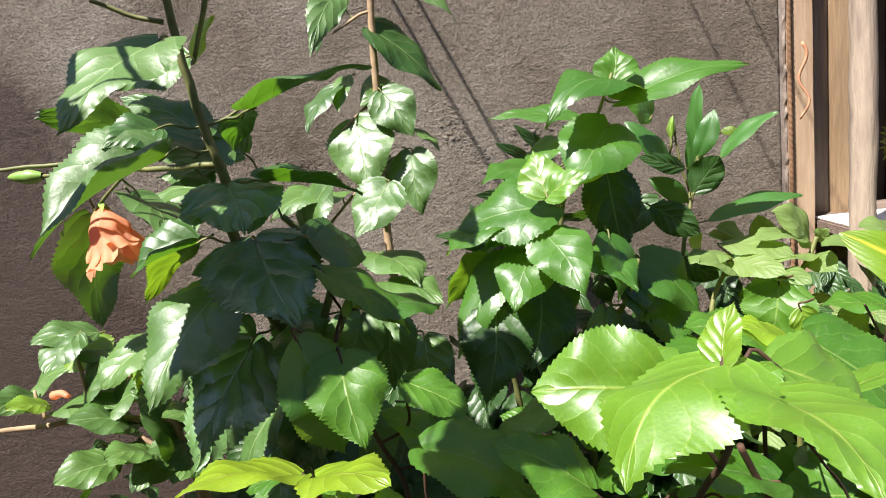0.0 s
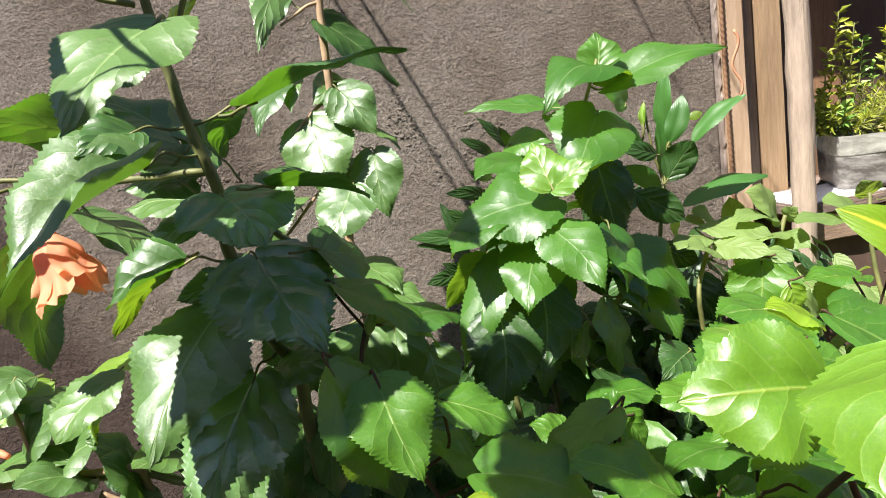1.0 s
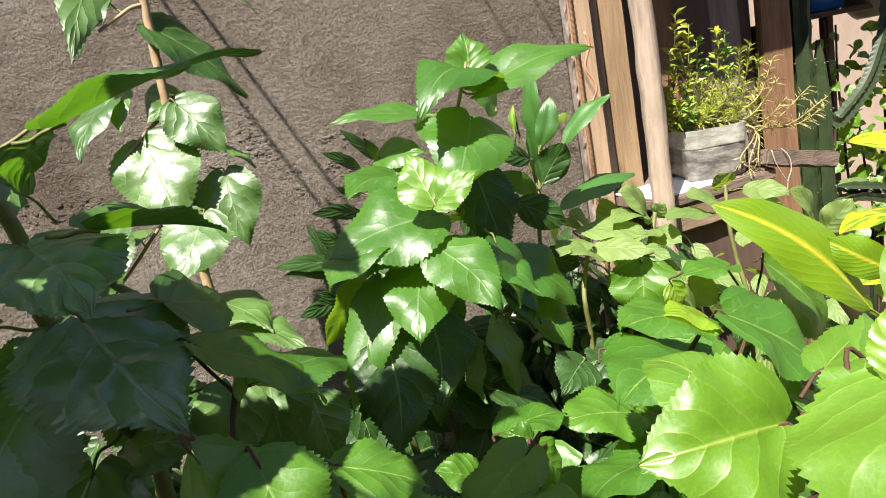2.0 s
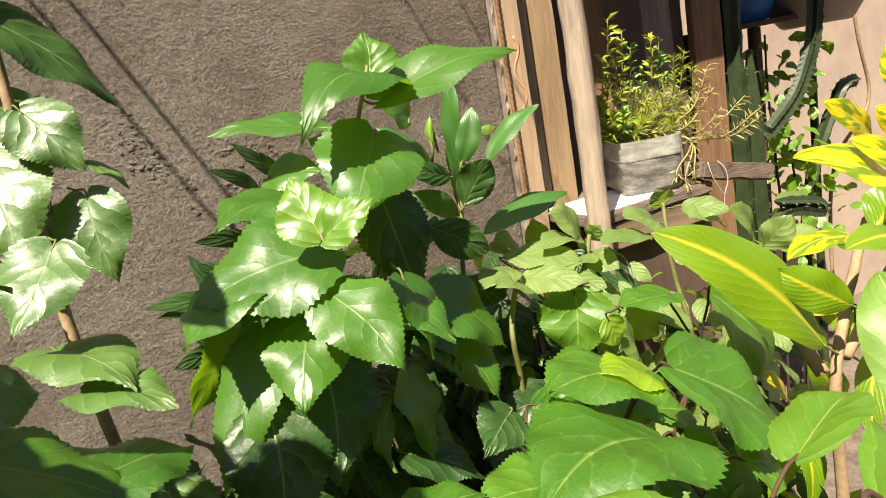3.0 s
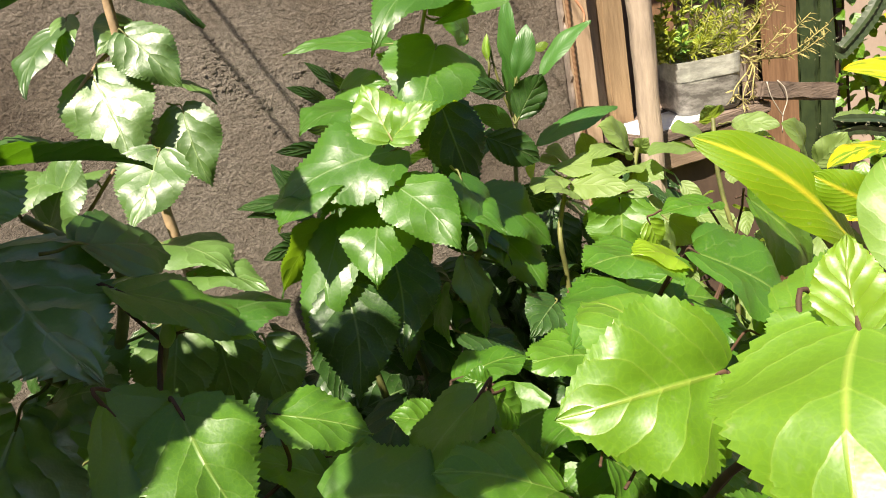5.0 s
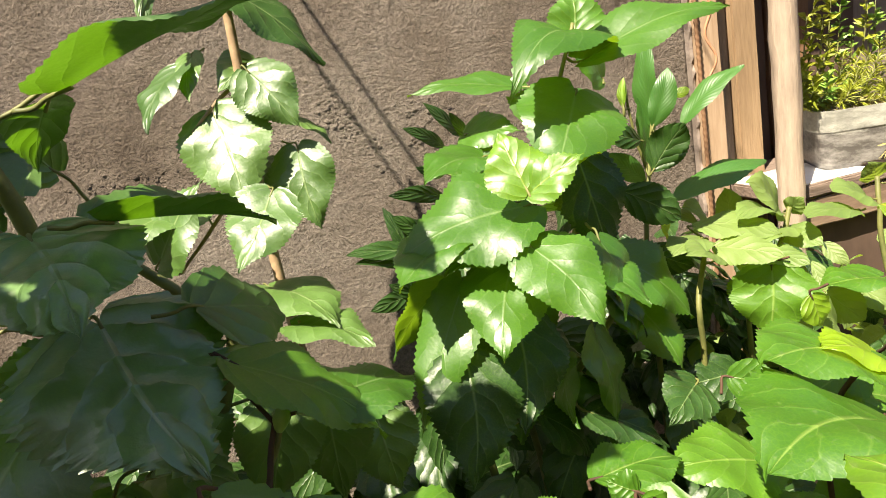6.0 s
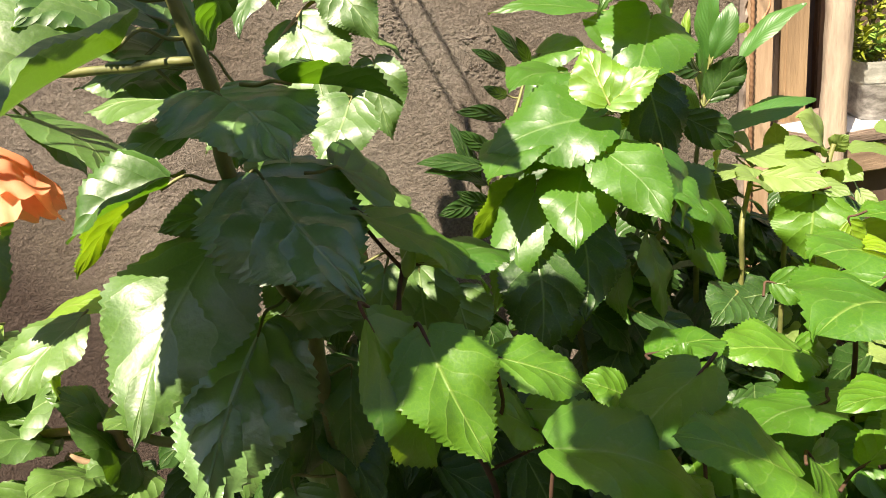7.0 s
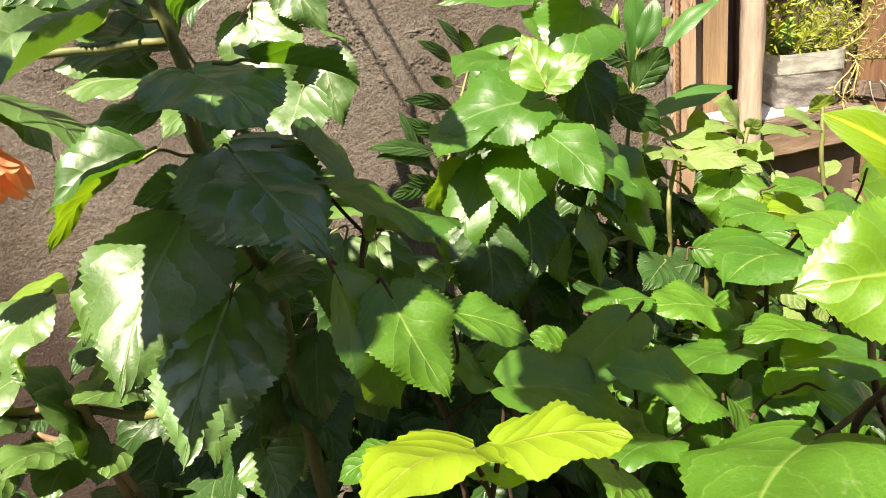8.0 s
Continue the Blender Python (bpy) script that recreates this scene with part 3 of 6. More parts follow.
def blade(length, width, shape, fold, curl, rng, rows=30):
    """Vertices, faces and coordinates of one blade along +x, its upper side to +z."""
    p, q, lobe, tooth = SHAPES[shape]
    peak = (p / (p + q)) ** p * (q / (p + q)) ** q
    cols = (-1.0, -0.76, -0.50, -0.25, 0.0, 0.25, 0.50, 0.76, 1.0) if rows > 20 else (-1.0, -0.5, 0.0, 0.5, 1.0)
    verts, uvs, faces = [], [], []
    sway, wave, twist = rng.uniform(-0.05, 0.05), rng.uniform(0, 6.3), rng.uniform(-0.18, 0.18)
    pucker = rng.uniform(0.016, 0.038) * min(1.35, width / 0.075) ** 2.2
    fold += rng.uniform(-3, 9)
    curl += rng.uniform(-0.02, 0.03)
    lift = math.tan(radians(fold))
    bite = rng.uniform(0.6, 1.2)
    for j in range(rows + 1):
        u = j / rows
        half = width * 0.53 * (max(u, 0.004) ** p * (1 - u) ** q / peak) if j < rows else 0.0
        for c in cols:
            edge = abs(c)
            h = half
            if edge == 1.0 and tooth and 1 < j < rows - 1:
                h += width * tooth * bite * (1 if j % 2 else -1)
            y = c * h + sway * length * math.sin(math.pi * u)
            x = u * length - lobe * length * math.exp(-(u / 0.10) ** 2) * edge ** 0.6
            z = lift * h * edge * (1 - 0.45 * edge) - 0.10 * width * edge ** 2 * math.sin(u * math.pi)
            z += 0.045 * width * edge * math.sin(u * 13 + wave + (2.1 if c > 0 else 0))
            if shape in (OVATE, ROUND, BROAD):
                pillow = abs(math.sin(math.pi * (5.0 * (u - 0.40 * edge) + 0.35 * (c > 0)))) 
                z += (0.6 if shape == BROAD else 1.0) * pucker * h * pillow * math.sin(math.pi * min(edge, 0.97)) * (1 - u) ** 0.4
            z += twist * c * h * (u - 0.4)
            z += curl * length * 4 * u * (1 - u) * (0.75 + 0.5 * u)
            verts.append((x, y, z))
            uvs.append((u, 0.5 + 0.5 * c))
    n = len(cols)
    for j in range(rows):
        for k in range(n - 1):
            faces.append((j * n + k, j * n + k + 1, (j + 1) * n + k + 1, (j + 1) * n + k))
    return verts, faces, uvs


def nearest_on(stems, p):
    best = None
    for line in stems:
        for a in line:
            d = (a - p).length + 0.35 * max(0.0, a.z - p.z)
            if best is None or d < best[0]:
                best = (d, a)
    return best[1]


def leaf(plant, base, tip, width, roll, mat, shape=OVATE, fold=15, curl=0.08, stalk=True, rows=30, face=None):
    """A leaf of the plant from its base to its tip; roll turns its upper side from the sky about the midrib, or face gives the way it looks."""
    base, tip = Vector(base), Vector(tip)
    along = (tip - base).normalized()
    up = Vector((0, 0, 1)) - along * along.z
    if up.length < 0.05:
        up = Vector((0, -1, 0)) + along * along.y
    up.normalize()
    side = along.cross(up)
    normal = up * math.cos(radians(roll)) + side * math.sin(radians(roll))
    if face is not None:
        normal = Vector(face) - along * along.dot(Vector(face))
        normal.normalize()
    across = normal.cross(along)
    if rows == 30 and width > 0.055 and shape in (OVATE, BROAD):
        rows = 46
    verts, faces, uvs = blade((tip - base).length, width, shape, fold, curl, leaf_rng, rows)
    placed = [base + along * x + across * y + normal * z for x, y, z in verts]
    centre = base
    ob = mesh_object("leaf", [p - centre for p in placed], faces, mat, None, True, uvs)
    ob.matrix_basis = Matrix.Translation(centre)
    ob.parent = plant
    ob.matrix_parent_inverse = plant.matrix_basis.inverted()
    if stalk and plant.name in STEMS:
        root = nearest_on(STEMS[plant.name][0], base)
        reach = (root - base).length
        if reach > 0.05:
            root = base + (root - base) * (0.018 / reach) - along * 0.014
            reach = (root - base).length
        if reach > 0.004:
            bend = base - along * min(0.35 * reach, 0.03)
            mid = (bend + root) / 2 + Vector((0, 0.006, -0.010)) * min(1.0, reach * 6)
            v, f = tube(smooth_line([root, mid, bend, base + along * 0.004], 4), (0.0013 + 0.004 * min(reach, 0.1), 0.0011), 6)
            mesh_object("petiole", v, f, STEMS[plant.name][1], ob, True)
    return ob


def shrub(name, at, label, stems, bark, petiole_mat, thick=0.007, category="shrub", group=""):
    """A plant with its stems, each a bent round shoot from the soil or a fork to its tip."""
    ob = thing(name, at, label, category, group)
    lines = []
    for points, r0, r1 in stems:
        line = smooth_line(points, 7)
        lines.append(line)
        bumpy = [p + noise.noise_vector(p * 40) * 0.0015 for p in line]
        v, f = tube(bumpy, (r0, r1), 9)
        mesh_object("stem", v, f, bark, ob, True)
    STEMS[ob.name] = (lines, petiole_mat)
    return ob


def filler(plant, count, lo, hi, size, mat, seed, shape=OVATE, ratio=0.72, lean=(0, -0.4, -0.5)):
    """The mass of further leaves inside and under a shrub."""
    rng = random.Random(seed)
    for _ in range(count):
        b = Vector([rng.uniform(lo[i], hi[i]) for i in range(3)])
        d = Vector((rng.uniform(-1, 1), rng.uniform(-1, 1), rng.uniform(-0.8, 0.5))) + Vector(lean)
        n = rng.uniform(*size)
        leaf(plant, b, b + d.normalized() * n, n * ratio * rng.uniform(0.85, 1.1), rng.uniform(-55, 55), mat, shape, rng.uniform(10, 35), rng.uniform(0.03, 0.14), False, 14)


# tall hibiscus shrub with glossy dark green toothed leaves
p_A = shrub("hibiscus_shrub", (-0.08, 0.86, 0), "tall hibiscus shrub with glossy dark green toothed leaves", [
    ([(-0.080, 0.860, 0.000), (-0.083, 0.839, 0.469), (-0.086, 0.818, 0.938), (-0.088, 0.804, 1.260), (-0.088, 0.800, 1.340), (-0.101, 0.785, 1.376), (-0.116, 0.765, 1.464), (-0.112, 0.760, 1.508), (-0.119, 0.757, 1.548), (-0.125, 0.755, 1.587), (-0.129, 0.752, 1.631), (-0.132, 0.750, 1.688)], 0.0075, 0.0034),
    ([(-0.139, 0.752, 1.656), (-0.161, 0.750, 1.663), (-0.192, 0.740, 1.679)], 0.0025, 0.0018),
    ([(-0.118, 0.760, 1.529), (-0.208, 0.800, 1.533), (-0.271, 0.830, 1.543), (-0.321, 0.830, 1.548), (-0.376, 0.830, 1.549)], 0.003, 0.002),
    ([(-0.104, 0.860, 1.266), (-0.047, 0.860, 1.398), (-0.069, 0.860, 1.434), (-0.095, 0.860, 1.463)], 0.005, 0.0035),
    ([(-0.095, 0.750, 1.678), (-0.100, 0.750, 1.665), (-0.118, 0.757, 1.625)], 0.003, 0.002),
    # unseen top shoots, added to carry the leaves that cast shade
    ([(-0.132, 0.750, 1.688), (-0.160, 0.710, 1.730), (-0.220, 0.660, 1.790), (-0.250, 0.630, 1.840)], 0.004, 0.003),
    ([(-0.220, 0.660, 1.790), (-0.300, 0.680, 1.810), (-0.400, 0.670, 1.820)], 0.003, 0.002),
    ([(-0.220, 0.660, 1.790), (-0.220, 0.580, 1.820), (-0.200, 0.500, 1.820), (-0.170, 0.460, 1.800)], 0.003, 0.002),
    ([(-0.153, 0.860, 1.226), (-0.235, 0.900, 1.200), (-0.290, 0.930, 1.204), (-0.361, 0.950, 1.206)], 0.0055, 0.004),
], STEM_GREEN, STEM_GREEN)
leaf(p_A, (-0.103, 0.648, 1.622), (-0.138, 0.562, 1.562), 0.076, 0, WAXY, OVATE, 14, 0.06, face=(0.0, -0.5, 0.85))
leaf(p_A, (-0.154, 0.820, 1.634), (-0.222, 0.800, 1.611), 0.058, -50, WAXY)
leaf(p_A, (-0.216, 0.830, 1.568), (-0.303, 0.800, 1.593), 0.074, 37, BACKLIT)
leaf(p_A, (-0.145, 0.800, 1.559), (-0.224, 0.820, 1.606), 0.073, -20, WAXY)
leaf(p_A, (-0.132, 0.800, 1.529), (-0.222, 0.840, 1.560), 0.069, -10, WAXY)
leaf(p_A, (-0.148, 0.720, 1.540), (-0.228, 0.642, 1.477), 0.085, -12, WAXY, OVATE, 50, 0.08)
leaf(p_A, (-0.322, 0.900, 1.481), (-0.341, 0.900, 1.350), 0.103, 16, WAXY)
leaf(p_A, (-0.276, 0.946, 1.561), (-0.395, 0.949, 1.612), 0.086, 0, BACKLIT, OVATE, 14, 0.06, face=(0.1, 0.35, 0.9))
leaf(p_A, (-0.096, 0.764, 1.454), (-0.046, 0.689, 1.386), 0.106, 0, SKYLIT, OVATE, 8, 0.04, face=(0.25, -0.55, 0.8))
leaf(p_A, (-0.107, 0.745, 1.508), (-0.071, 0.665, 1.473), 0.084, 0, SKYLIT, OVATE, 10, 0.05, face=(0.12, -0.45, 0.88))
leaf(p_A, (-0.068, 0.735, 1.573), (0.046, 0.673, 1.590), 0.060, 3, BACKLIT, OVATE, 34, 0.03)
leaf(p_A, (-0.068, 0.731, 1.510), (0.006, 0.798, 1.482), 0.048, 6, BACKLIT, OVATE, 44, 0.05)
leaf(p_A, (-0.045, 0.770, 1.449), (-0.008, 0.845, 1.410), 0.054, 60, BACKLIT)
leaf(p_A, (-0.119, 0.762, 1.350), (-0.173, 0.705, 1.251), 0.100, 0, SKYLIT, OVATE, 6, 0.05, face=(-0.2, -0.8, 0.5))
leaf(p_A, (-0.138, 0.764, 1.411), (-0.190, 0.685, 1.325), 0.098, 0, WAXY, OVATE, 6, 0.06, face=(-0.22, -0.75, 0.55))
leaf(p_A, (-0.216, 0.860, 1.364), (-0.248, 0.840, 1.306), 0.054, -24, WAXY)
leaf(p_A, (-0.154, 0.765, 1.457), (-0.215, 0.752, 1.434), 0.052, -23, BACKLIT, OVATE, 50, 0.08)
leaf(p_A, (-0.172, 0.806, 1.452), (-0.245, 0.826, 1.391), 0.062, 0, FRESH, OVATE, 24, 0.08, face=(-0.3, 0.15, 0.95))
leaf(p_A, (-0.143, 0.800, 1.488), (-0.202, 0.800, 1.465), 0.050, -30, WAXY)
leaf(p_A, (-0.186, 0.860, 1.472), (-0.232, 0.860, 1.435), 0.046, -43, WAXY)
leaf(p_A, (-0.138, 0.780, 1.508), (-0.199, 0.800, 1.506), 0.050, -28, WAXY)
leaf(p_A, (-0.142, 0.840, 1.529), (-0.214, 0.840, 1.521), 0.057, -33, WAXY)
leaf(p_A, (-0.125, 0.860, 1.537), (-0.156, 0.840, 1.576), 0.041, -89, WAXY)
leaf(p_A, (-0.099, 0.860, 1.240), (-0.103, 0.840, 1.121), 0.094, 27, WAXY)
leaf(p_A, (-0.065, 0.800, 1.283), (-0.075, 0.780, 1.210), 0.059, 8, WAXY)
leaf(p_A, (-0.100, 0.780, 1.349), (-0.044, 0.740, 1.351), 0.054, 26, WAXY)
leaf(p_A, (-0.127, 0.790, 1.431), (-0.171, 0.780, 1.426), 0.035, -57, WAXY)
leaf(p_A, (-0.113, 0.800, 1.424), (-0.110, 0.800, 1.374), 0.040, 56, WAXY)
leaf(p_A, (-0.126, 0.840, 1.258), (-0.174, 0.820, 1.174), 0.077, -18, WAXY)
leaf(p_A, (-0.127, 0.800, 1.189), (-0.121, 0.760, 1.159), 0.053, 2, WAXY)
leaf(p_A, (-0.270, 0.898, 1.501), (-0.186, 0.768, 1.452), 0.068, -23, WAXY)
leaf(p_A, (-0.127, 0.780, 1.629), (-0.096, 0.760, 1.658), 0.031, 73, YOUNG)
leaf(p_A, (-0.089, 0.770, 1.570), (-0.113, 0.800, 1.538), 0.039, -11, BACKLIT)
leaf(p_A, (-0.267, 0.900, 1.504), (-0.241, 0.900, 1.451), 0.046, 14, WAXY)
leaf(p_A, (-0.102, 0.840, 1.491), (-0.114, 0.800, 1.454), 0.044, -6, BACKLIT)
leaf(p_A, (-0.158, 0.740, 1.566), (-0.188, 0.700, 1.554), 0.040, -48, BACKLIT)
leaf(p_A, (-0.098, 0.860, 1.364), (-0.079, 0.840, 1.295), 0.063, 27, WAXY)
leaf(p_A, (-0.023, 0.850, 1.345), (-0.049, 0.830, 1.276), 0.062, -59, WAXY)
leaf(p_A, (0.007, 0.860, 1.338), (0.004, 0.840, 1.259), 0.064, 5, WAXY)
leaf(p_A, (0.040, 0.880, 1.301), (0.046, 0.860, 1.239), 0.059, 11, WAXY)
leaf(p_A, (-0.148, 0.880, 1.295), (-0.136, 0.860, 1.217), 0.066, 12, WAXY)
leaf(p_A, (-0.103, 0.860, 1.256), (-0.125, 0.840, 1.170), 0.071, -60, WAXY)
leaf(p_A, (-0.040, 0.860, 1.235), (-0.016, 0.840, 1.158), 0.065, 35, WAXY)
leaf(p_A, (0.027, 0.840, 1.236), (0.059, 0.820, 1.189), 0.056, 46, WAXY)
leaf(p_A, (-0.172, 0.900, 1.347), (-0.200, 0.900, 1.307), 0.041, -99, WAXY)
# inner leaves in the darkened green, so the gaps read as shade
filler(p_A, 70, (-0.30, 1.05, 0.95), (0.06, 1.28, 1.24), (0.07, 0.11), SHADE_DARK, 35)
filler(p_A, 44, (-0.26, 0.82, 0.80), (0.10, 1.0, 1.24), (0.07, 0.11), SHADE_DARK, 21)
filler(p_A, 120, (-0.26, 0.86, 0.60), (0.16, 1.25, 1.12), (0.08, 0.12), SHADE_DARK, 33)
# leaves added above the view to throw shade on chosen leaves below
leaf(p_A, (-0.275, 0.575, 1.785), (-0.215, 0.525, 1.765), 0.056, 0, SHADE_DARK)
leaf(p_A, (-0.232, 0.485, 1.790), (-0.280, 0.447, 1.770), 0.034, 0, SHADE_DARK)
leaf(p_A, (-0.095, 0.478, 1.790), (-0.160, 0.436, 1.766), 0.062, 0, SHADE_DARK)
leaf(p_A, (-0.058, 0.432, 1.790), (-0.118, 0.386, 1.768), 0.052, 0, SHADE_DARK)
leaf(p_A, (-0.300, 0.512, 1.800), (-0.360, 0.500, 1.772), 0.062, 0, SHADE_DARK)
leaf(p_A, (-0.240, 0.625, 1.785), (-0.155, 0.575, 1.765), 0.075, 0, SHADE_DARK)
leaf(p_A, (-0.205, 0.730, 1.805), (-0.125, 0.665, 1.790), 0.078, 0, SHADE_DARK)
leaf(p_A, (-0.285, 0.700, 1.805), (-0.230, 0.650, 1.795), 0.055, 0, SHADE_DARK)
leaf(p_A, (-0.165, 0.432, 1.785), (-0.085, 0.378, 1.765), 0.068, 0, SHADE_DARK)
leaf(p_A, (-0.088, 0.790, 1.800), (-0.058, 0.710, 1.780), 0.055, 0, SHADE_DARK)
leaf(p_A, (-0.130, 0.500, 1.815), (-0.030, 0.425, 1.790), 0.090, 10, SHADE_DARK)
leaf(p_A, (-0.12, 0.66, 1.805), (-0.08, 0.58, 1.79), 0.065, 0, SHADE_DARK)
leaf(p_A, (-0.08, 0.62, 1.8), (-0.03, 0.56, 1.79), 0.07, 0, SHADE_DARK)

# slender young hibiscus with sunlit leaves close to the wall
p_V = shrub("slender_hibiscus", (0.0, 1.27, 0), "slender young hibiscus with sunlit leaves close to the wall", [
    ([(-0.005, 1.250, 1.783), (-0.020, 1.260, 1.820), (-0.030, 1.260, 1.920)], 0.0055, 0.004),
    ([(0.020, 1.270, 0.000), (0.002, 1.260, 0.468), (-0.016, 1.249, 0.936), (-0.028, 1.242, 1.257), (-0.031, 1.240, 1.337), (-0.027, 1.245, 1.453), (-0.020, 1.250, 1.564), (-0.013, 1.250, 1.680), (-0.005, 1.250, 1.783)], 0.0085, 0.0055),
    ([(-0.027, 1.245, 1.471), (-0.059, 1.220, 1.459), (-0.137, 1.200, 1.386)], 0.003, 0.002),
    ([(-0.019, 1.250, 1.591), (-0.044, 1.240, 1.580), (-0.084, 1.220, 1.544)], 0.003, 0.002),
    ([(-0.010, 1.250, 1.732), (-0.032, 1.240, 1.725), (-0.069, 1.220, 1.701)], 0.003, 0.002),
    ([(-0.031, 1.240, 1.337), (-0.027, 1.180, 1.321), (-0.011, 1.100, 1.320)], 0.003, 0.002),
], BARK, STEM_GREEN)
leaf(p_V, (-0.059, 1.268, 1.776), (-0.103, 1.178, 1.665), 0.055, -50, WAXY)
leaf(p_V, (-0.009, 1.253, 1.703), (0.088, 1.262, 1.596), 0.086, 0, SHADE_DARK, OVATE, 14, 0.06, face=(0.35, -0.6, 0.7))
leaf(p_V, (-0.005, 1.221, 1.601), (0.039, 1.194, 1.527), 0.074, 0, WAXY, OVATE, 8, 0.05, face=(-0.1, -0.85, 0.5))
leaf(p_V, (0.003, 1.278, 1.616), (-0.046, 1.228, 1.583), 0.060, -43, WAXY)
leaf(p_V, (-0.069, 1.278, 1.635), (-0.077, 1.208, 1.577), 0.037, 5, WAXY)
leaf(p_V, (-0.087, 1.258, 1.620), (-0.130, 1.198, 1.553), 0.068, 3, BACKLIT)
leaf(p_V, (-0.057, 1.230, 1.560), (-0.042, 1.165, 1.448), 0.106, 0, WAXY, OVATE, 4, 0.03, face=(-0.2, -0.8, 0.55))
leaf(p_V, (-0.025, 1.288, 1.557), (-0.028, 1.248, 1.488), 0.062, 32, WAXY)
leaf(p_V, (0.030, 1.215, 1.501), (0.036, 1.188, 1.403), 0.078, 0, WAXY, OVATE, 8, 0.05, face=(-0.2, -0.8, 0.55))
leaf(p_V, (-0.014, 1.278, 1.492), (-0.021, 1.238, 1.448), 0.047, 15, WAXY)
leaf(p_V, (-0.012, 1.165, 1.460), (-0.062, 1.105, 1.390), 0.086, 0, WAXY, OVATE, 6, 0.05, face=(-0.2, -0.8, 0.55))
leaf(p_V, (-0.106, 1.238, 1.448), (-0.186, 1.118, 1.432), 0.098, -14, WAXY)
leaf(p_V, (0.035, 1.298, 1.536), (0.074, 1.248, 1.499), 0.034, -10, WAXY)
leaf(p_V, (0.036, 1.268, 1.782), (0.125, 1.228, 1.697), 0.055, 18, WAXY)
leaf(p_V, (-0.040, 1.168, 1.353), (0.030, 1.048, 1.324), 0.111, -9, WAXY)
leaf(p_V, (-0.020, 1.098, 1.317), (0.060, 1.028, 1.299), 0.084, -1, WAXY)
leaf(p_V, (-0.151, 1.178, 1.410), (-0.080, 1.158, 1.493), 0.087, 56, WAXY)
leaf(p_V, (-0.061, 1.258, 1.740), (-0.100, 1.218, 1.674), 0.059, -4, BACKLIT)

# dense hibiscus bush with large drooping green leaves
p_B = shrub("hibiscus_bush", (0.3, 1.0, 0), "dense hibiscus bush with large drooping green leaves", [
    ([(0.300, 1.020, 0.000), (0.265, 1.013, 0.426), (0.231, 1.006, 0.851), (0.207, 1.001, 1.136), (0.201, 1.000, 1.216), (0.216, 0.970, 1.363), (0.228, 0.960, 1.437), (0.257, 0.970, 1.491), (0.279, 0.980, 1.528), (0.300, 0.980, 1.577)], 0.0050, 0.0018),
    ([(0.216, 0.970, 1.369), (0.212, 0.950, 1.414), (0.221, 0.940, 1.443)], 0.004, 0.003),
    ([(0.204, 1.000, 1.215), (0.233, 0.980, 1.305), (0.270, 0.970, 1.383), (0.307, 0.980, 1.445)], 0.006, 0.003),
    ([(0.270, 1.030, 0.000), (0.226, 1.012, 0.423), (0.181, 0.995, 0.846), (0.151, 0.983, 1.129), (0.143, 0.980, 1.208), (0.140, 0.950, 1.310), (0.139, 0.950, 1.369)], 0.006, 0.003),
    ([(0.330, 1.040, 0.000), (0.297, 1.026, 0.415), (0.264, 1.012, 0.831), (0.241, 1.003, 1.107), (0.235, 1.000, 1.187), (0.290, 0.960, 1.290), (0.309, 0.950, 1.350)], 0.006, 0.003),
], STEM_GREEN, STEM_GREEN)
leaf(p_B, (0.303, 0.985, 1.568), (0.312, 1.005, 1.610), 0.052, 0, FRESH, OVATE, 25, 0.06, face=(-0.1, -0.9, 0.4))
leaf(p_B, (0.314, 0.988, 1.543), (0.465, 0.979, 1.566), 0.064, 38, BUSHY, OVATE, 18, 0.06)
leaf(p_B, (0.320, 0.998, 1.556), (0.205, 0.913, 1.522), 0.082, -22, BUSHY, OVATE, 15, 0.22)
leaf(p_B, (0.257, 1.038, 1.528), (0.150, 1.071, 1.540), 0.044, -26, BUSHY)
leaf(p_B, (0.270, 1.018, 1.488), (0.302, 1.058, 1.520), 0.082, 34, BUSHY)
leaf(p_B, (0.289, 0.970, 1.514), (0.230, 0.900, 1.452), 0.094, 0, BUSHY, OVATE, 12, 0.07, face=(-0.05, -0.75, 0.65))
leaf(p_B, (0.195, 0.876, 1.452), (0.188, 0.905, 1.500), 0.052, 0, LIME, OVATE, 16, 0.05, face=(-0.2, -0.85, 0.45))
leaf(p_B, (0.197, 0.876, 1.450), (0.240, 0.862, 1.474), 0.038, 0, LIME, OVATE, 24, 0.08, face=(0.1, -0.7, 0.7))
leaf(p_B, (0.201, 1.008, 1.469), (0.127, 0.948, 1.463), 0.074, -15, BUSHY)
leaf(p_B, (0.202, 0.905, 1.434), (0.084, 0.918, 1.407), 0.094, 0, BUSHY, OVATE, 8, 0.12, face=(-0.1, -0.62, 0.78))
leaf(p_B, (0.284, 0.975, 1.458), (0.292, 0.948, 1.350), 0.068, 0, SHADE_DARK, OVATE, 14, 0.06, face=(-0.1, -0.9, 0.35))
leaf(p_B, (0.190, 0.876, 1.407), (0.218, 0.814, 1.348), 0.066, 0, BUSHY, OVATE, 10, 0.05, face=(-0.08, -0.75, 0.65))
leaf(p_B, (0.255, 0.948, 1.366), (0.286, 0.868, 1.334), 0.071, -2, BUSHY)
leaf(p_B, (0.181, 0.905, 1.388), (0.144, 0.846, 1.329), 0.073, 0, BUSHY, OVATE, 8, 0.05, face=(-0.12, -0.78, 0.62))
leaf(p_B, (0.199, 0.938, 1.406), (0.120, 0.898, 1.393), 0.070, -22, BUSHY)
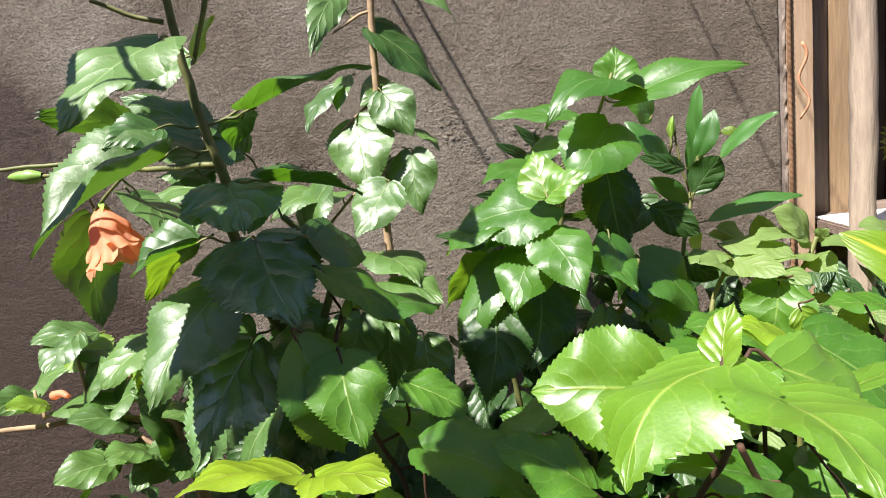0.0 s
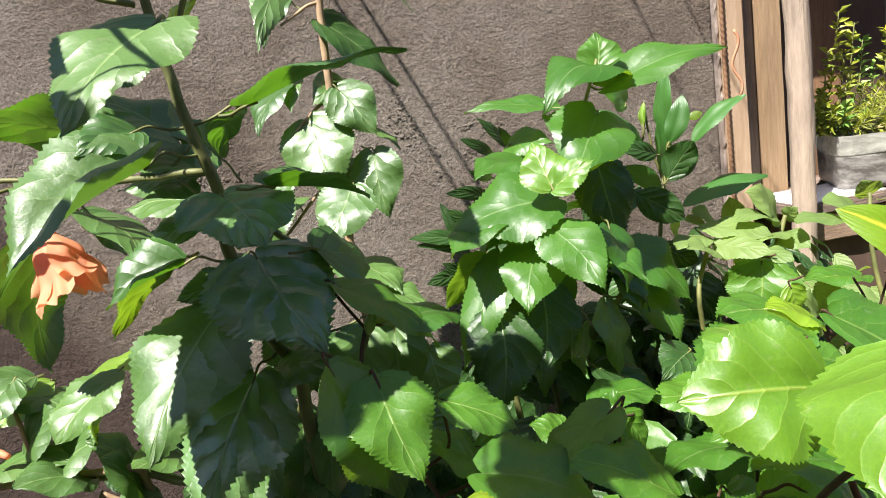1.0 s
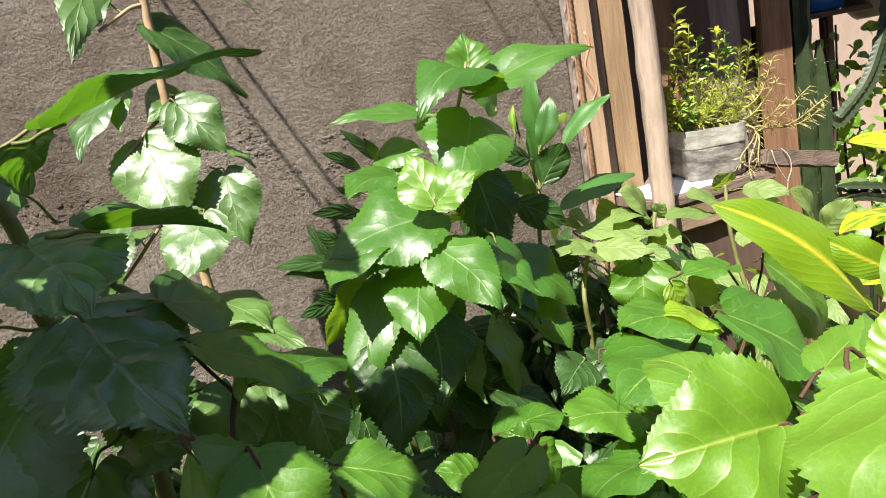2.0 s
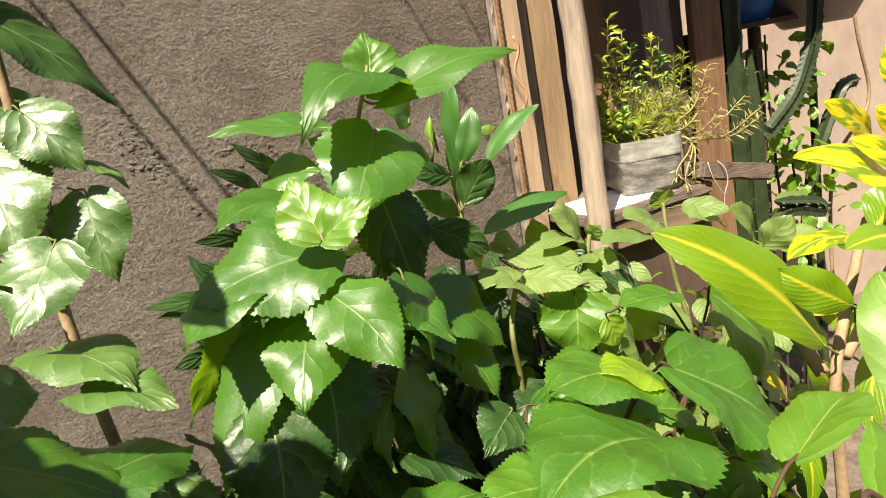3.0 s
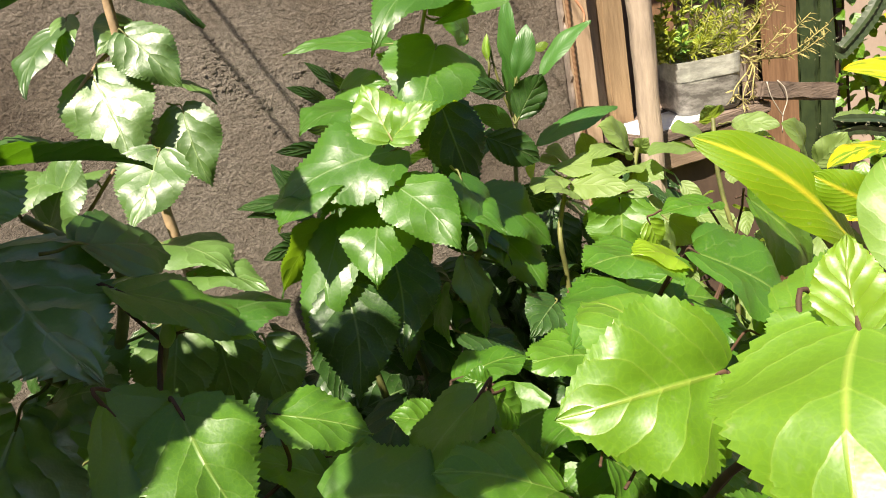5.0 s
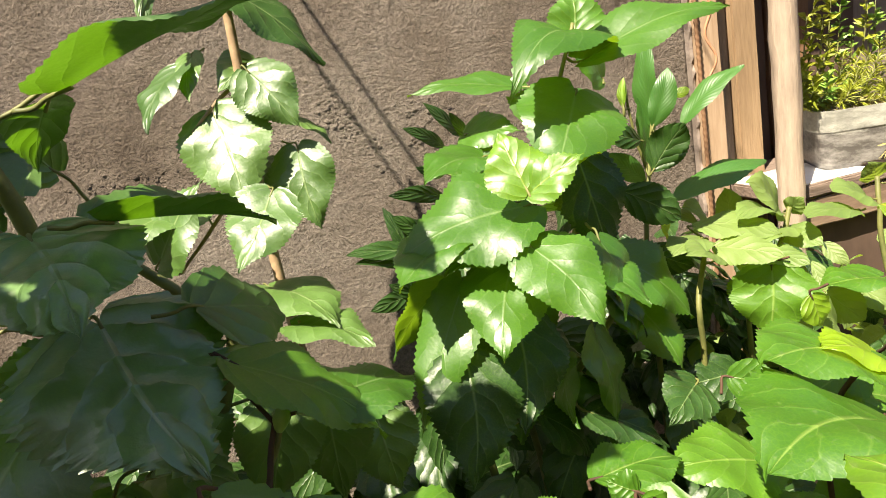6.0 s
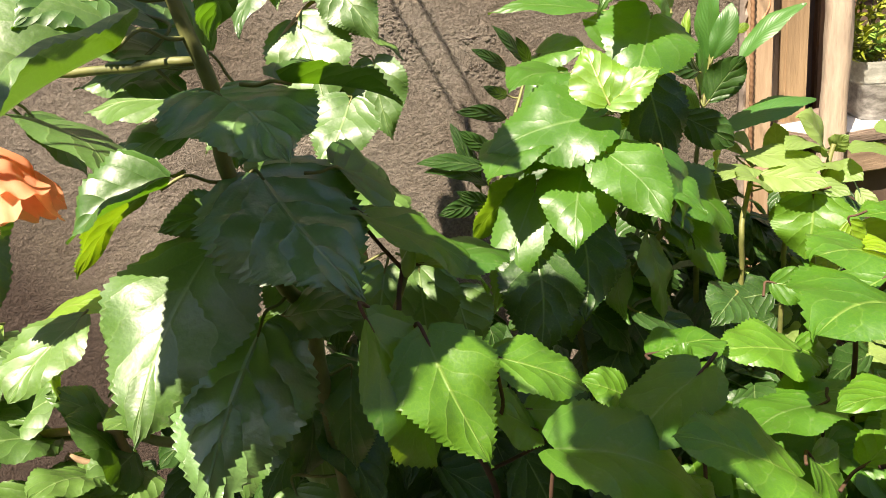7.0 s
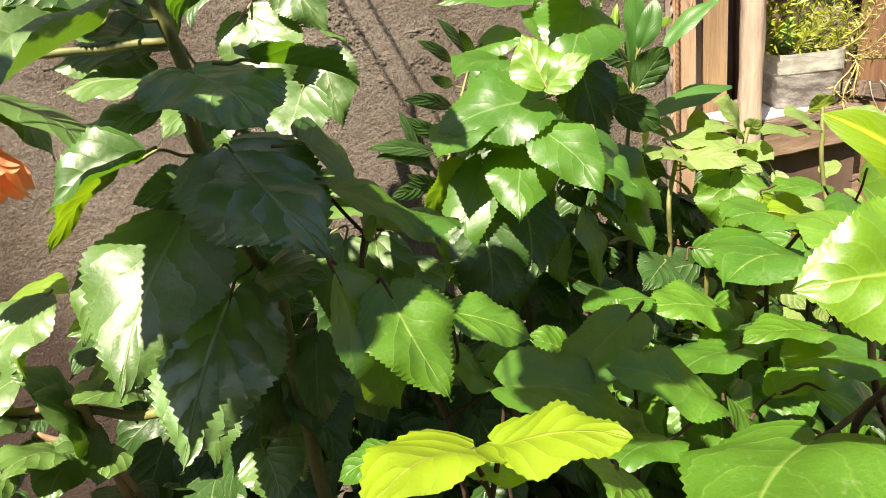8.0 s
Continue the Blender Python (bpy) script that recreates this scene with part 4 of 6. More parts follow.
leaf(p_B, (0.139, 0.925, 1.372), (0.074, 0.890, 1.262), 0.056, 0, BUSHY, OVATE, 14, 0.06, face=(-0.45, -0.7, 0.5))
leaf(p_B, (0.126, 0.948, 1.368), (0.066, 0.928, 1.319), 0.062, 59, BUSHY)
leaf(p_B, (0.126, 0.900, 1.315), (0.102, 0.850, 1.225), 0.080, 0, SHADE_DARK, OVATE, 10, 0.05, face=(0.0, -0.9, 0.4))
leaf(p_B, (0.185, 0.935, 1.330), (0.157, 0.868, 1.250), 0.082, 0, SHADE_DARK, OVATE, 10, 0.05, face=(0.0, -0.9, 0.4))
leaf(p_B, (0.326, 0.998, 1.337), (0.392, 0.978, 1.257), 0.083, 33, BUSHY)
leaf(p_B, (0.262, 0.938, 1.290), (0.253, 0.898, 1.213), 0.069, -53, BUSHY)
leaf(p_B, (0.351, 0.918, 1.218), (0.295, 0.878, 1.209), 0.055, -38, SHADE_DARK)
leaf(p_B, (0.305, 0.978, 1.320), (0.306, 0.938, 1.270), 0.050, -16, BUSHY)
leaf(p_B, (0.145, 0.948, 1.412), (0.078, 0.868, 1.398), 0.079, 2, BUSHY)
leaf(p_B, (0.220, 0.958, 1.439), (0.277, 0.908, 1.464), 0.036, 27, YOUNG)
leaf(p_B, (0.167, 0.978, 1.412), (0.122, 0.958, 1.367), 0.052, 0, BUSHY)
leaf(p_B, (0.234, 1.018, 1.354), (0.219, 0.978, 1.224), 0.106, 52, BUSHY)
leaf(p_B, (0.223, 1.038, 1.462), (0.161, 1.028, 1.418), 0.060, -45, BUSHY)
leaf(p_B, (0.236, 0.958, 1.258), (0.217, 0.898, 1.221), 0.050, 60, BUSHY)
leaf(p_B, (0.207, 1.078, 1.489), (0.251, 1.028, 1.486), 0.052, 38, BUSHY)
leaf(p_B, (0.337, 1.018, 1.287), (0.364, 0.958, 1.209), 0.080, 1, BUSHY)
leaf(p_B, (0.263, 0.978, 1.227), (0.263, 0.918, 1.164), 0.068, -21, BUSHY)
leaf(p_B, (0.214, 1.018, 1.246), (0.183, 0.978, 1.171), 0.071, 14, BUSHY)
leaf(p_B, (0.237, 0.918, 1.222), (0.294, 0.878, 1.189), 0.060, 8, SHADE_DARK)
leaf(p_B, (0.371, 1.078, 1.520), (0.328, 1.058, 1.551), 0.044, -77, BUSHY)
leaf(p_B, (0.269, 0.918, 1.386), (0.266, 0.878, 1.321), 0.059, -42, BUSHY)
filler(p_B, 170, (0.10, 0.94, 0.66), (0.46, 1.25, 1.22), (0.07, 0.11), SHADE_DARK, 22)
filler(p_B, 16, (0.14, 0.98, 1.20), (0.40, 1.10, 1.42), (0.06, 0.09), SHADE_DARK, 23)

# upright shoot with narrow ribbed green leaves
p_C = shrub("ribbed_leaf_shoot", (0.42, 1.1, 0), "upright shoot with narrow ribbed green leaves", [
    ([(0.420, 1.100, 0.000), (0.416, 1.097, 0.458), (0.413, 1.093, 0.916), (0.411, 1.091, 1.229), (0.410, 1.090, 1.309), (0.436, 1.110, 1.399), (0.451, 1.115, 1.463)], 0.005, 0.0022),
    ([(0.433, 1.110, 1.394), (0.417, 1.105, 1.456), (0.410, 1.100, 1.508)], 0.0018, 0.0014),
], STEM_GREEN, STEM_GREEN)
leaf(p_C, (0.450, 1.120, 1.450), (0.461, 1.128, 1.554), 0.036, -18, SPRIG, LANCE)
leaf(p_C, (0.441, 1.100, 1.451), (0.468, 1.100, 1.516), 0.029, 64, SPRIG, LANCE)
leaf(p_C, (0.429, 1.090, 1.401), (0.458, 1.060, 1.453), 0.044, -80, SHADE_DARK, LANCE)
leaf(p_C, (0.465, 1.080, 1.449), (0.533, 1.052, 1.504), 0.031, 35, SPRIG, LANCE)
leaf(p_C, (0.450, 1.090, 1.361), (0.579, 1.083, 1.383), 0.045, 21, SPRIG, LANCE)
leaf(p_C, (0.405, 1.100, 1.439), (0.342, 1.100, 1.514), 0.034, -60, SPRIG, LANCE)
leaf(p_C, (0.429, 1.110, 1.387), (0.377, 1.120, 1.428), 0.028, -91, SPRIG, LANCE)
leaf(p_C, (0.348, 1.020, 1.403), (0.404, 1.000, 1.362), 0.041, 83, SHADE_DARK, LANCE)
leaf(p_C, (0.483, 1.120, 1.482), (0.507, 1.120, 1.485), 0.012, 83, YOUNG, LANCE)
leaf(p_C, (0.424, 1.100, 1.438), (0.353, 1.080, 1.464), 0.026, -81, SHADE_DARK, LANCE)
leaf(p_C, (0.444, 1.130, 1.404), (0.441, 1.130, 1.488), 0.028, 13, SPRIG, LANCE)
leaf(p_C, (0.406, 1.100, 1.480), (0.410, 1.100, 1.514), 0.012, 22, YOUNG, LANCE)
leaf(p_C, (0.405, 1.080, 1.312), (0.446, 1.050, 1.286), 0.036, 71, SHADE_DARK, LANCE)

# low bush with small pale green leaves on thin grey twigs
p_K = shrub("low_bush", (-0.33, 1.05, 0), "low bush with small pale green leaves on thin grey twigs", [
    ([(-0.200, 1.050, 0.000), (-0.233, 1.012, 0.407), (-0.267, 0.973, 0.814), (-0.289, 0.948, 1.084), (-0.295, 0.940, 1.163), (-0.297, 0.920, 1.219), (-0.346, 0.930, 1.220), (-0.419, 0.940, 1.221), (-0.495, 0.950, 1.215), (-0.557, 0.950, 1.215)], 0.0055, 0.0035),
    ([(-0.406, 0.945, 1.221), (-0.414, 0.950, 1.267), (-0.428, 0.970, 1.324)], 0.003, 0.002),
    ([(-0.378, 0.935, 1.221), (-0.365, 0.950, 1.246), (-0.350, 0.960, 1.287)], 0.003, 0.002),
    ([(-0.477, 0.950, 1.226), (-0.490, 0.960, 1.263)], 0.003, 0.002),
    ([(-0.220, 1.000, 0.000), (-0.240, 0.982, 0.378), (-0.261, 0.965, 0.756), (-0.274, 0.954, 1.000), (-0.278, 0.950, 1.080), (-0.294, 0.920, 1.164), (-0.340, 0.920, 1.199)], 0.004, 0.003),
], BARK, STEM_GREEN)
leaf(p_K, (-0.412, 0.998, 1.321), (-0.465, 0.938, 1.330), 0.060, -25, WAXY, ROUND)
leaf(p_K, (-0.417, 0.968, 1.331), (-0.434, 0.908, 1.299), 0.053, -12, WAXY, ROUND)
leaf(p_K, (-0.430, 0.968, 1.241), (-0.365, 0.938, 1.296), 0.068, 56, WAXY, ROUND)
leaf(p_K, (-0.294, 0.938, 1.327), (-0.348, 0.878, 1.283), 0.069, -13, WAXY, ROUND)
leaf(p_K, (-0.351, 0.938, 1.209), (-0.401, 0.878, 1.245), 0.065, -23, WAXY, ROUND)
leaf(p_K, (-0.360, 0.898, 1.179), (-0.405, 0.838, 1.188), 0.057, -31, WAXY, ROUND)
leaf(p_K, (-0.326, 0.918, 1.188), (-0.356, 0.868, 1.188), 0.044, -10, WAXY, ROUND)
leaf(p_K, (-0.496, 0.968, 1.253), (-0.510, 0.908, 1.256), 0.046, -45, WAXY, ROUND)
leaf(p_K, (-0.468, 0.948, 1.244), (-0.486, 0.898, 1.263), 0.043, -26, YOUNG, ROUND)
leaf(p_K, (-0.399, 0.988, 1.220), (-0.327, 0.958, 1.285), 0.076, 54, YOUNG, ROUND)
leaf(p_K, (-0.403, 0.958, 1.216), (-0.329, 0.928, 1.259), 0.068, 41, WAXY, ROUND)
leaf(p_K, (-0.404, 1.018, 1.305), (-0.459, 0.978, 1.277), 0.055, -30, YOUNG, ROUND)
leaf(p_K, (-0.447, 1.018, 1.293), (-0.365, 0.958, 1.282), 0.077, -11, WAXY, ROUND)
leaf(p_K, (-0.305, 0.948, 1.204), (-0.343, 0.928, 1.261), 0.053, -30, WAXY, ROUND)
leaf(p_K, (-0.473, 0.968, 1.226), (-0.359, 0.928, 1.239), 0.065, 6, WAXY, ROUND)
leaf(p_K, (-0.533, 1.018, 1.243), (-0.442, 0.978, 1.283), 0.069, 34, WAXY, ROUND)
leaf(p_K, (-0.316, 0.938, 1.166), (-0.335, 0.878, 1.148), 0.049, -21, WAXY, ROUND)
leaf(p_K, (-0.314, 0.898, 1.185), (-0.339, 0.838, 1.212), 0.053, -19, WAXY, ROUND)
leaf(p_K, (-0.299, 0.938, 1.160), (-0.319, 0.898, 1.249), 0.074, -59, WAXY, ROUND)
leaf(p_K, (-0.248, 0.938, 1.211), (-0.284, 0.878, 1.238), 0.056, -21, WAXY, ROUND)
leaf(p_K, (-0.235, 1.018, 1.257), (-0.306, 0.978, 1.266), 0.061, -9, WAXY, ROUND)
leaf(p_K, (-0.362, 1.018, 1.302), (-0.283, 0.958, 1.321), 0.050, 15, YOUNG, ROUND)
leaf(p_K, (-0.354, 0.968, 1.246), (-0.311, 0.928, 1.302), 0.060, 68, YOUNG, ROUND)
leaf(p_K, (-0.298, 0.958, 1.215), (-0.234, 0.918, 1.250), 0.062, 21, WAXY, ROUND)
leaf(p_K, (-0.284, 0.938, 1.155), (-0.289, 0.878, 1.153), 0.045, -23, WAXY, ROUND)
leaf(p_K, (-0.289, 0.938, 1.177), (-0.315, 0.878, 1.181), 0.049, -51, WAXY, ROUND)
filler(p_K, 120, (-0.60, 0.92, 0.65), (-0.14, 1.25, 1.10), (0.045, 0.075), SHADE_DARK, 24, ROUND, 0.6)

# spreading hibiscus with reddish stems and fresh green toothed leaves
p_F = shrub("red_stemmed_hibiscus", (0.25, 0.75, 0), "spreading hibiscus with reddish stems and fresh green toothed leaves", [
    ([(0.120, 0.750, 0.000), (0.084, 0.736, 0.430), (0.049, 0.722, 0.860), (0.025, 0.713, 1.148), (0.018, 0.710, 1.228), (0.003, 0.700, 1.273), (-0.025, 0.715, 1.342), (-0.025, 0.725, 1.365), (-0.018, 0.735, 1.384)], 0.00312, 0.00155),
    ([(0.005, 0.700, 1.268), (0.030, 0.710, 1.279), (0.033, 0.715, 1.314)], 0.0014399999999999999, 0.001364),
    ([(0.500, 0.870, 0.000), (0.500, 0.863, 0.406), (0.500, 0.856, 0.811), (0.500, 0.851, 1.079), (0.500, 0.850, 1.159), (0.525, 0.850, 1.204), (0.550, 0.860, 1.237), (0.541, 0.880, 1.285)], 0.0024, 0.001364),
    ([(0.420, 0.820, 0.000), (0.408, 0.809, 0.431), (0.396, 0.799, 0.862), (0.387, 0.792, 1.151), (0.385, 0.790, 1.231), (0.394, 0.770, 1.279), (0.402, 0.760, 1.298)], 0.0028799999999999997, 0.00186),
    ([(0.503, 0.840, 1.183), (0.536, 0.840, 1.250), (0.535, 0.820, 1.317)], 0.0014399999999999999, 0.00124),
    ([(0.450, 0.780, 0.000), (0.447, 0.766, 0.397), (0.444, 0.752, 0.794), (0.442, 0.743, 1.055), (0.441, 0.740, 1.135), (0.407, 0.720, 1.192), (0.369, 0.700, 1.245)], 0.00192, 0.00124),
    ([(0.310, 0.800, 0.000), (0.319, 0.790, 0.402), (0.329, 0.779, 0.805), (0.335, 0.772, 1.070), (0.337, 0.770, 1.150), (0.326, 0.775, 1.189), (0.320, 0.780, 1.222)], 0.00192, 0.00124),
    ([(0.220, 0.680, 0.000), (0.219, 0.663, 0.416), (0.219, 0.645, 0.832), (0.218, 0.633, 1.109), (0.218, 0.630, 1.189), (0.193, 0.615, 1.236), (0.174, 0.605, 1.260)], 0.00192, 0.00124),
    ([(0.060, 0.660, 0.000), (0.041, 0.625, 0.438), (0.022, 0.590, 0.875), (0.009, 0.566, 1.170), (0.005, 0.560, 1.250), (-0.007, 0.530, 1.308), (-0.015, 0.520, 1.338)], 0.00192, 0.00124),
    ([(-0.007, 0.530, 1.306), (-0.003, 0.520, 1.338)], 0.0014399999999999999, 0.00124),
    ([(0.180, 0.740, 0.000), (0.174, 0.719, 0.422), (0.169, 0.698, 0.844), (0.165, 0.684, 1.125), (0.164, 0.680, 1.205), (0.173, 0.700, 1.244), (0.179, 0.720, 1.274)], 0.00192, 0.00124),
    ([(0.090, 0.720, 0.000), (0.075, 0.703, 0.418), (0.061, 0.685, 0.836), (0.051, 0.673, 1.114), (0.048, 0.670, 1.194), (0.045, 0.660, 1.246), (0.048, 0.655, 1.280)], 0.00192, 0.00124),
], STEM_RED, STEM_RED)
# shaded leaves here take the darker BUSHY green, so shade is in the colour
leaf(p_F, (0.494, 0.980, 1.289), (0.478, 0.970, 1.217), 0.088, -23, FRESH, BROAD)
leaf(p_F, (0.617, 0.960, 1.252), (0.536, 0.960, 1.260), 0.068, -6, FRESH, BROAD)
leaf(p_F, (0.379, 0.760, 1.306), (0.290, 0.740, 1.329), 0.085, -11, FRESH, BROAD)
leaf(p_F, (0.419, 0.800, 1.266), (0.363, 0.800, 1.243), 0.055, -16, FRESH, BROAD)
leaf(p_F, (0.416, 0.800, 1.244), (0.477, 0.800, 1.214), 0.061, 22, FRESH, BROAD)
leaf(p_F, (0.401, 0.740, 1.308), (0.473, 0.700, 1.229), 0.103, 20, FRESH, BROAD)
leaf(p_F, (0.619, 0.900, 1.268), (0.714, 0.900, 1.148), 0.138, 59, FRESH, BROAD)
leaf(p_F, (0.389, 0.750, 1.303), (0.335, 0.740, 1.328), 0.052, -18, TENDER, BROAD)
leaf(p_F, (0.490, 0.920, 1.273), (0.501, 0.920, 1.238), 0.033, 94, YOUNG, BROAD)
leaf(p_F, (0.317, 0.780, 1.223), (0.237, 0.780, 1.242), 0.074, -13, FRESH, BROAD)
leaf(p_F, (0.331, 0.800, 1.215), (0.366, 0.800, 1.190), 0.039, 56, FRESH, BROAD)
leaf(p_F, (0.173, 0.605, 1.263), (0.105, 0.620, 1.299), 0.071, -8, FRESH, BROAD)
leaf(p_F, (0.203, 0.550, 1.258), (0.086, 0.475, 1.280), 0.102, 16, FRESH, BROAD)
leaf(p_F, (0.305, 0.600, 1.257), (0.224, 0.600, 1.273), 0.074, 2, BUSHY, BROAD)
leaf(p_F, (0.274, 0.620, 1.280), (0.209, 0.620, 1.289), 0.048, 3, FRESH, BROAD)
leaf(p_F, (0.194, 0.740, 1.254), (0.211, 0.740, 1.216), 0.038, 54, FRESH, BROAD)
leaf(p_F, (0.160, 0.680, 1.294), (0.093, 0.660, 1.252), 0.073, 11, BUSHY, BROAD)
leaf(p_F, (0.048, 0.655, 1.282), (0.130, 0.624, 1.242), 0.087, 4, BUSHY, BROAD)
leaf(p_F, (-0.015, 0.520, 1.343), (-0.068, 0.476, 1.361), 0.050, 4, TENDER, BROAD)
leaf(p_F, (-0.003, 0.520, 1.341), (0.046, 0.492, 1.347), 0.054, -6, TENDER, BROAD)
leaf(p_F, (-0.043, 0.580, 1.311), (-0.073, 0.580, 1.303), 0.028, -7, FRESH, BROAD)
leaf(p_F, (-0.012, 0.540, 1.322), (0.017, 0.520, 1.316), 0.032, -6, FRESH, BROAD)
leaf(p_F, (0.126, 0.640, 1.246), (0.140, 0.620, 1.218), 0.034, -13, FRESH, BROAD)
leaf(p_F, (0.265, 0.700, 1.184), (0.297, 0.700, 1.134), 0.054, 54, FRESH, BROAD)
leaf(p_F, (0.279, 0.740, 1.206), (0.348, 0.740, 1.199), 0.062, -1, FRESH, BROAD)
leaf(p_F, (0.278, 0.620, 1.231), (0.315, 0.600, 1.207), 0.044, 14, FRESH, BROAD)
leaf(p_F, (0.275, 0.660, 1.204), (0.319, 0.660, 1.218), 0.041, -6, FRESH, BROAD)
leaf(p_F, (0.336, 0.840, 1.263), (0.369, 0.820, 1.256), 0.035, 71, FRESH, BROAD)
leaf(p_F, (0.194, 0.750, 1.258), (0.178, 0.760, 1.266), 0.025, -65, FRESH, BROAD)
leaf(p_F, (0.182, 0.780, 1.254), (0.248, 0.780, 1.249), 0.058, 1, FRESH, BROAD)
leaf(p_F, (0.055, 0.720, 1.252), (0.005, 0.720, 1.291), 0.057, -10, BUSHY, BROAD)
leaf(p_F, (0.152, 0.780, 1.222), (0.114, 0.780, 1.244), 0.039, -36, FRESH, BROAD)
leaf(p_F, (0.058, 0.740, 1.256), (0.096, 0.720, 1.256), 0.039, 25, BUSHY, BROAD)
leaf(p_F, (0.135, 0.600, 1.246), (0.083, 0.580, 1.253), 0.051, 9, BUSHY, BROAD)
leaf(p_F, (0.053, 0.520, 1.310), (0.032, 0.480, 1.318), 0.041, -46, FRESH, BROAD)
leaf(p_F, (0.287, 0.720, 1.213), (0.209, 0.700, 1.212), 0.072, 11, BUSHY, BROAD)
leaf(p_F, (0.334, 0.620, 1.194), (0.293, 0.620, 1.226), 0.047, -33, BUSHY, BROAD)
leaf(p_F, (0.423, 0.700, 1.236), (0.466, 0.700, 1.206), 0.047, 36, FRESH, BROAD)
leaf(p_F, (0.407, 0.740, 1.241), (0.436, 0.720, 1.221), 0.037, 28, BUSHY, BROAD)
leaf(p_F, (0.348, 0.700, 1.287), (0.227, 0.660, 1.314), 0.117, -6, FRESH, BROAD)
leaf(p_F, (-0.033, 0.752, 1.417), (0.040, 0.743, 1.353), 0.062, 8, FRESH, OVATE, 14, 0.10)
leaf(p_F, (-0.004, 0.750, 1.380), (0.067, 0.800, 1.359), 0.069, 12, BUSHY, BROAD)
leaf(p_F, (-0.015, 0.684, 1.355), (0.005, 0.636, 1.294), 0.068, 0, FRESH, OVATE, 16, 0.06, face=(0.3, -0.6, 0.7))
leaf(p_F, (0.033, 0.714, 1.318), (0.089, 0.698, 1.287), 0.051, 15, FRESH, BROAD)
leaf(p_F, (-0.046, 0.678, 1.373), (-0.022, 0.676, 1.274), 0.079, 28, BUSHY, BROAD)
filler(p_F, 230, (-0.06, 0.66, 0.70), (0.60, 0.95, 1.10), (0.06, 0.10), SHADE_DARK, 25)
filler(p_F, 110, (0.30, 0.84, 0.62), (0.78, 1.04, 1.04), (0.06, 0.10), SHADE_DARK, 29)
filler(p_F, 60, (0.22, 0.70, 1.02), (0.52, 0.86, 1.15), (0.07, 0.10), FRESH, 34, OVATE, 0.85)

# fresh shoot with large bright sunlit green leaves on reddish stems
p_G = shrub("hibiscus_shoot", (0.24, 0.52, 0), "fresh shoot with large bright sunlit green leaves on reddish stems", [
    ([(0.220, 0.600, 0.000), (0.221, 0.579, 0.446), (0.223, 0.558, 0.892), (0.224, 0.544, 1.195), (0.224, 0.540, 1.275), (0.229, 0.500, 1.335), (0.226, 0.475, 1.365), (0.211, 0.447, 1.413)], 0.0026399999999999996, 0.00186),
    ([(0.228, 0.500, 1.336), (0.213, 0.495, 1.362), (0.199, 0.490, 1.386)], 0.0014399999999999999, 0.00155),
    ([(0.308, 0.600, 1.227), (0.249, 0.570, 1.244), (0.203, 0.550, 1.256)], 0.0024, 0.00186),
    ([(0.340, 0.660, 0.000), (0.346, 0.646, 0.402), (0.351, 0.632, 0.805), (0.355, 0.623, 1.070), (0.356, 0.620, 1.150), (0.309, 0.600, 1.225), (0.290, 0.590, 1.266), (0.274, 0.580, 1.300)], 0.0028799999999999997, 0.00248),
], STEM_RED, STEM_RED)
leaf(p_G, (0.195, 0.490, 1.388), (0.128, 0.499, 1.391), 0.063, -61, LIME, BROAD, 22, 0.11)
leaf(p_G, (0.212, 0.447, 1.417), (0.154, 0.400, 1.389), 0.072, 8, LIME, BROAD, -6, 0.2)
leaf(p_G, (0.212, 0.447, 1.417), (0.224, 0.461, 1.442), 0.021, -16, YOUNG, BROAD, 32, 0.06)
leaf(p_G, (0.222, 0.430, 1.407), (0.229, 0.360, 1.403), 0.063, -10, LIME, BROAD, 22, 0.11)
leaf(p_G, (0.261, 0.500, 1.390), (0.313, 0.500, 1.346), 0.062, 31, LIME, BROAD, 22, 0.11)
leaf(p_G, (0.185, 0.500, 1.389), (0.181, 0.560, 1.399), 0.055, 5, LIME, BROAD, 22, 0.11)
leaf(p_G, (0.230, 0.480, 1.384), (0.260, 0.500, 1.393), 0.033, 5, LIME, BROAD, 22, 0.11)
leaf(p_G, (0.351, 0.600, 1.320), (0.439, 0.620, 1.315), 0.045, -10, LIME, BROAD, 22, 0.11)

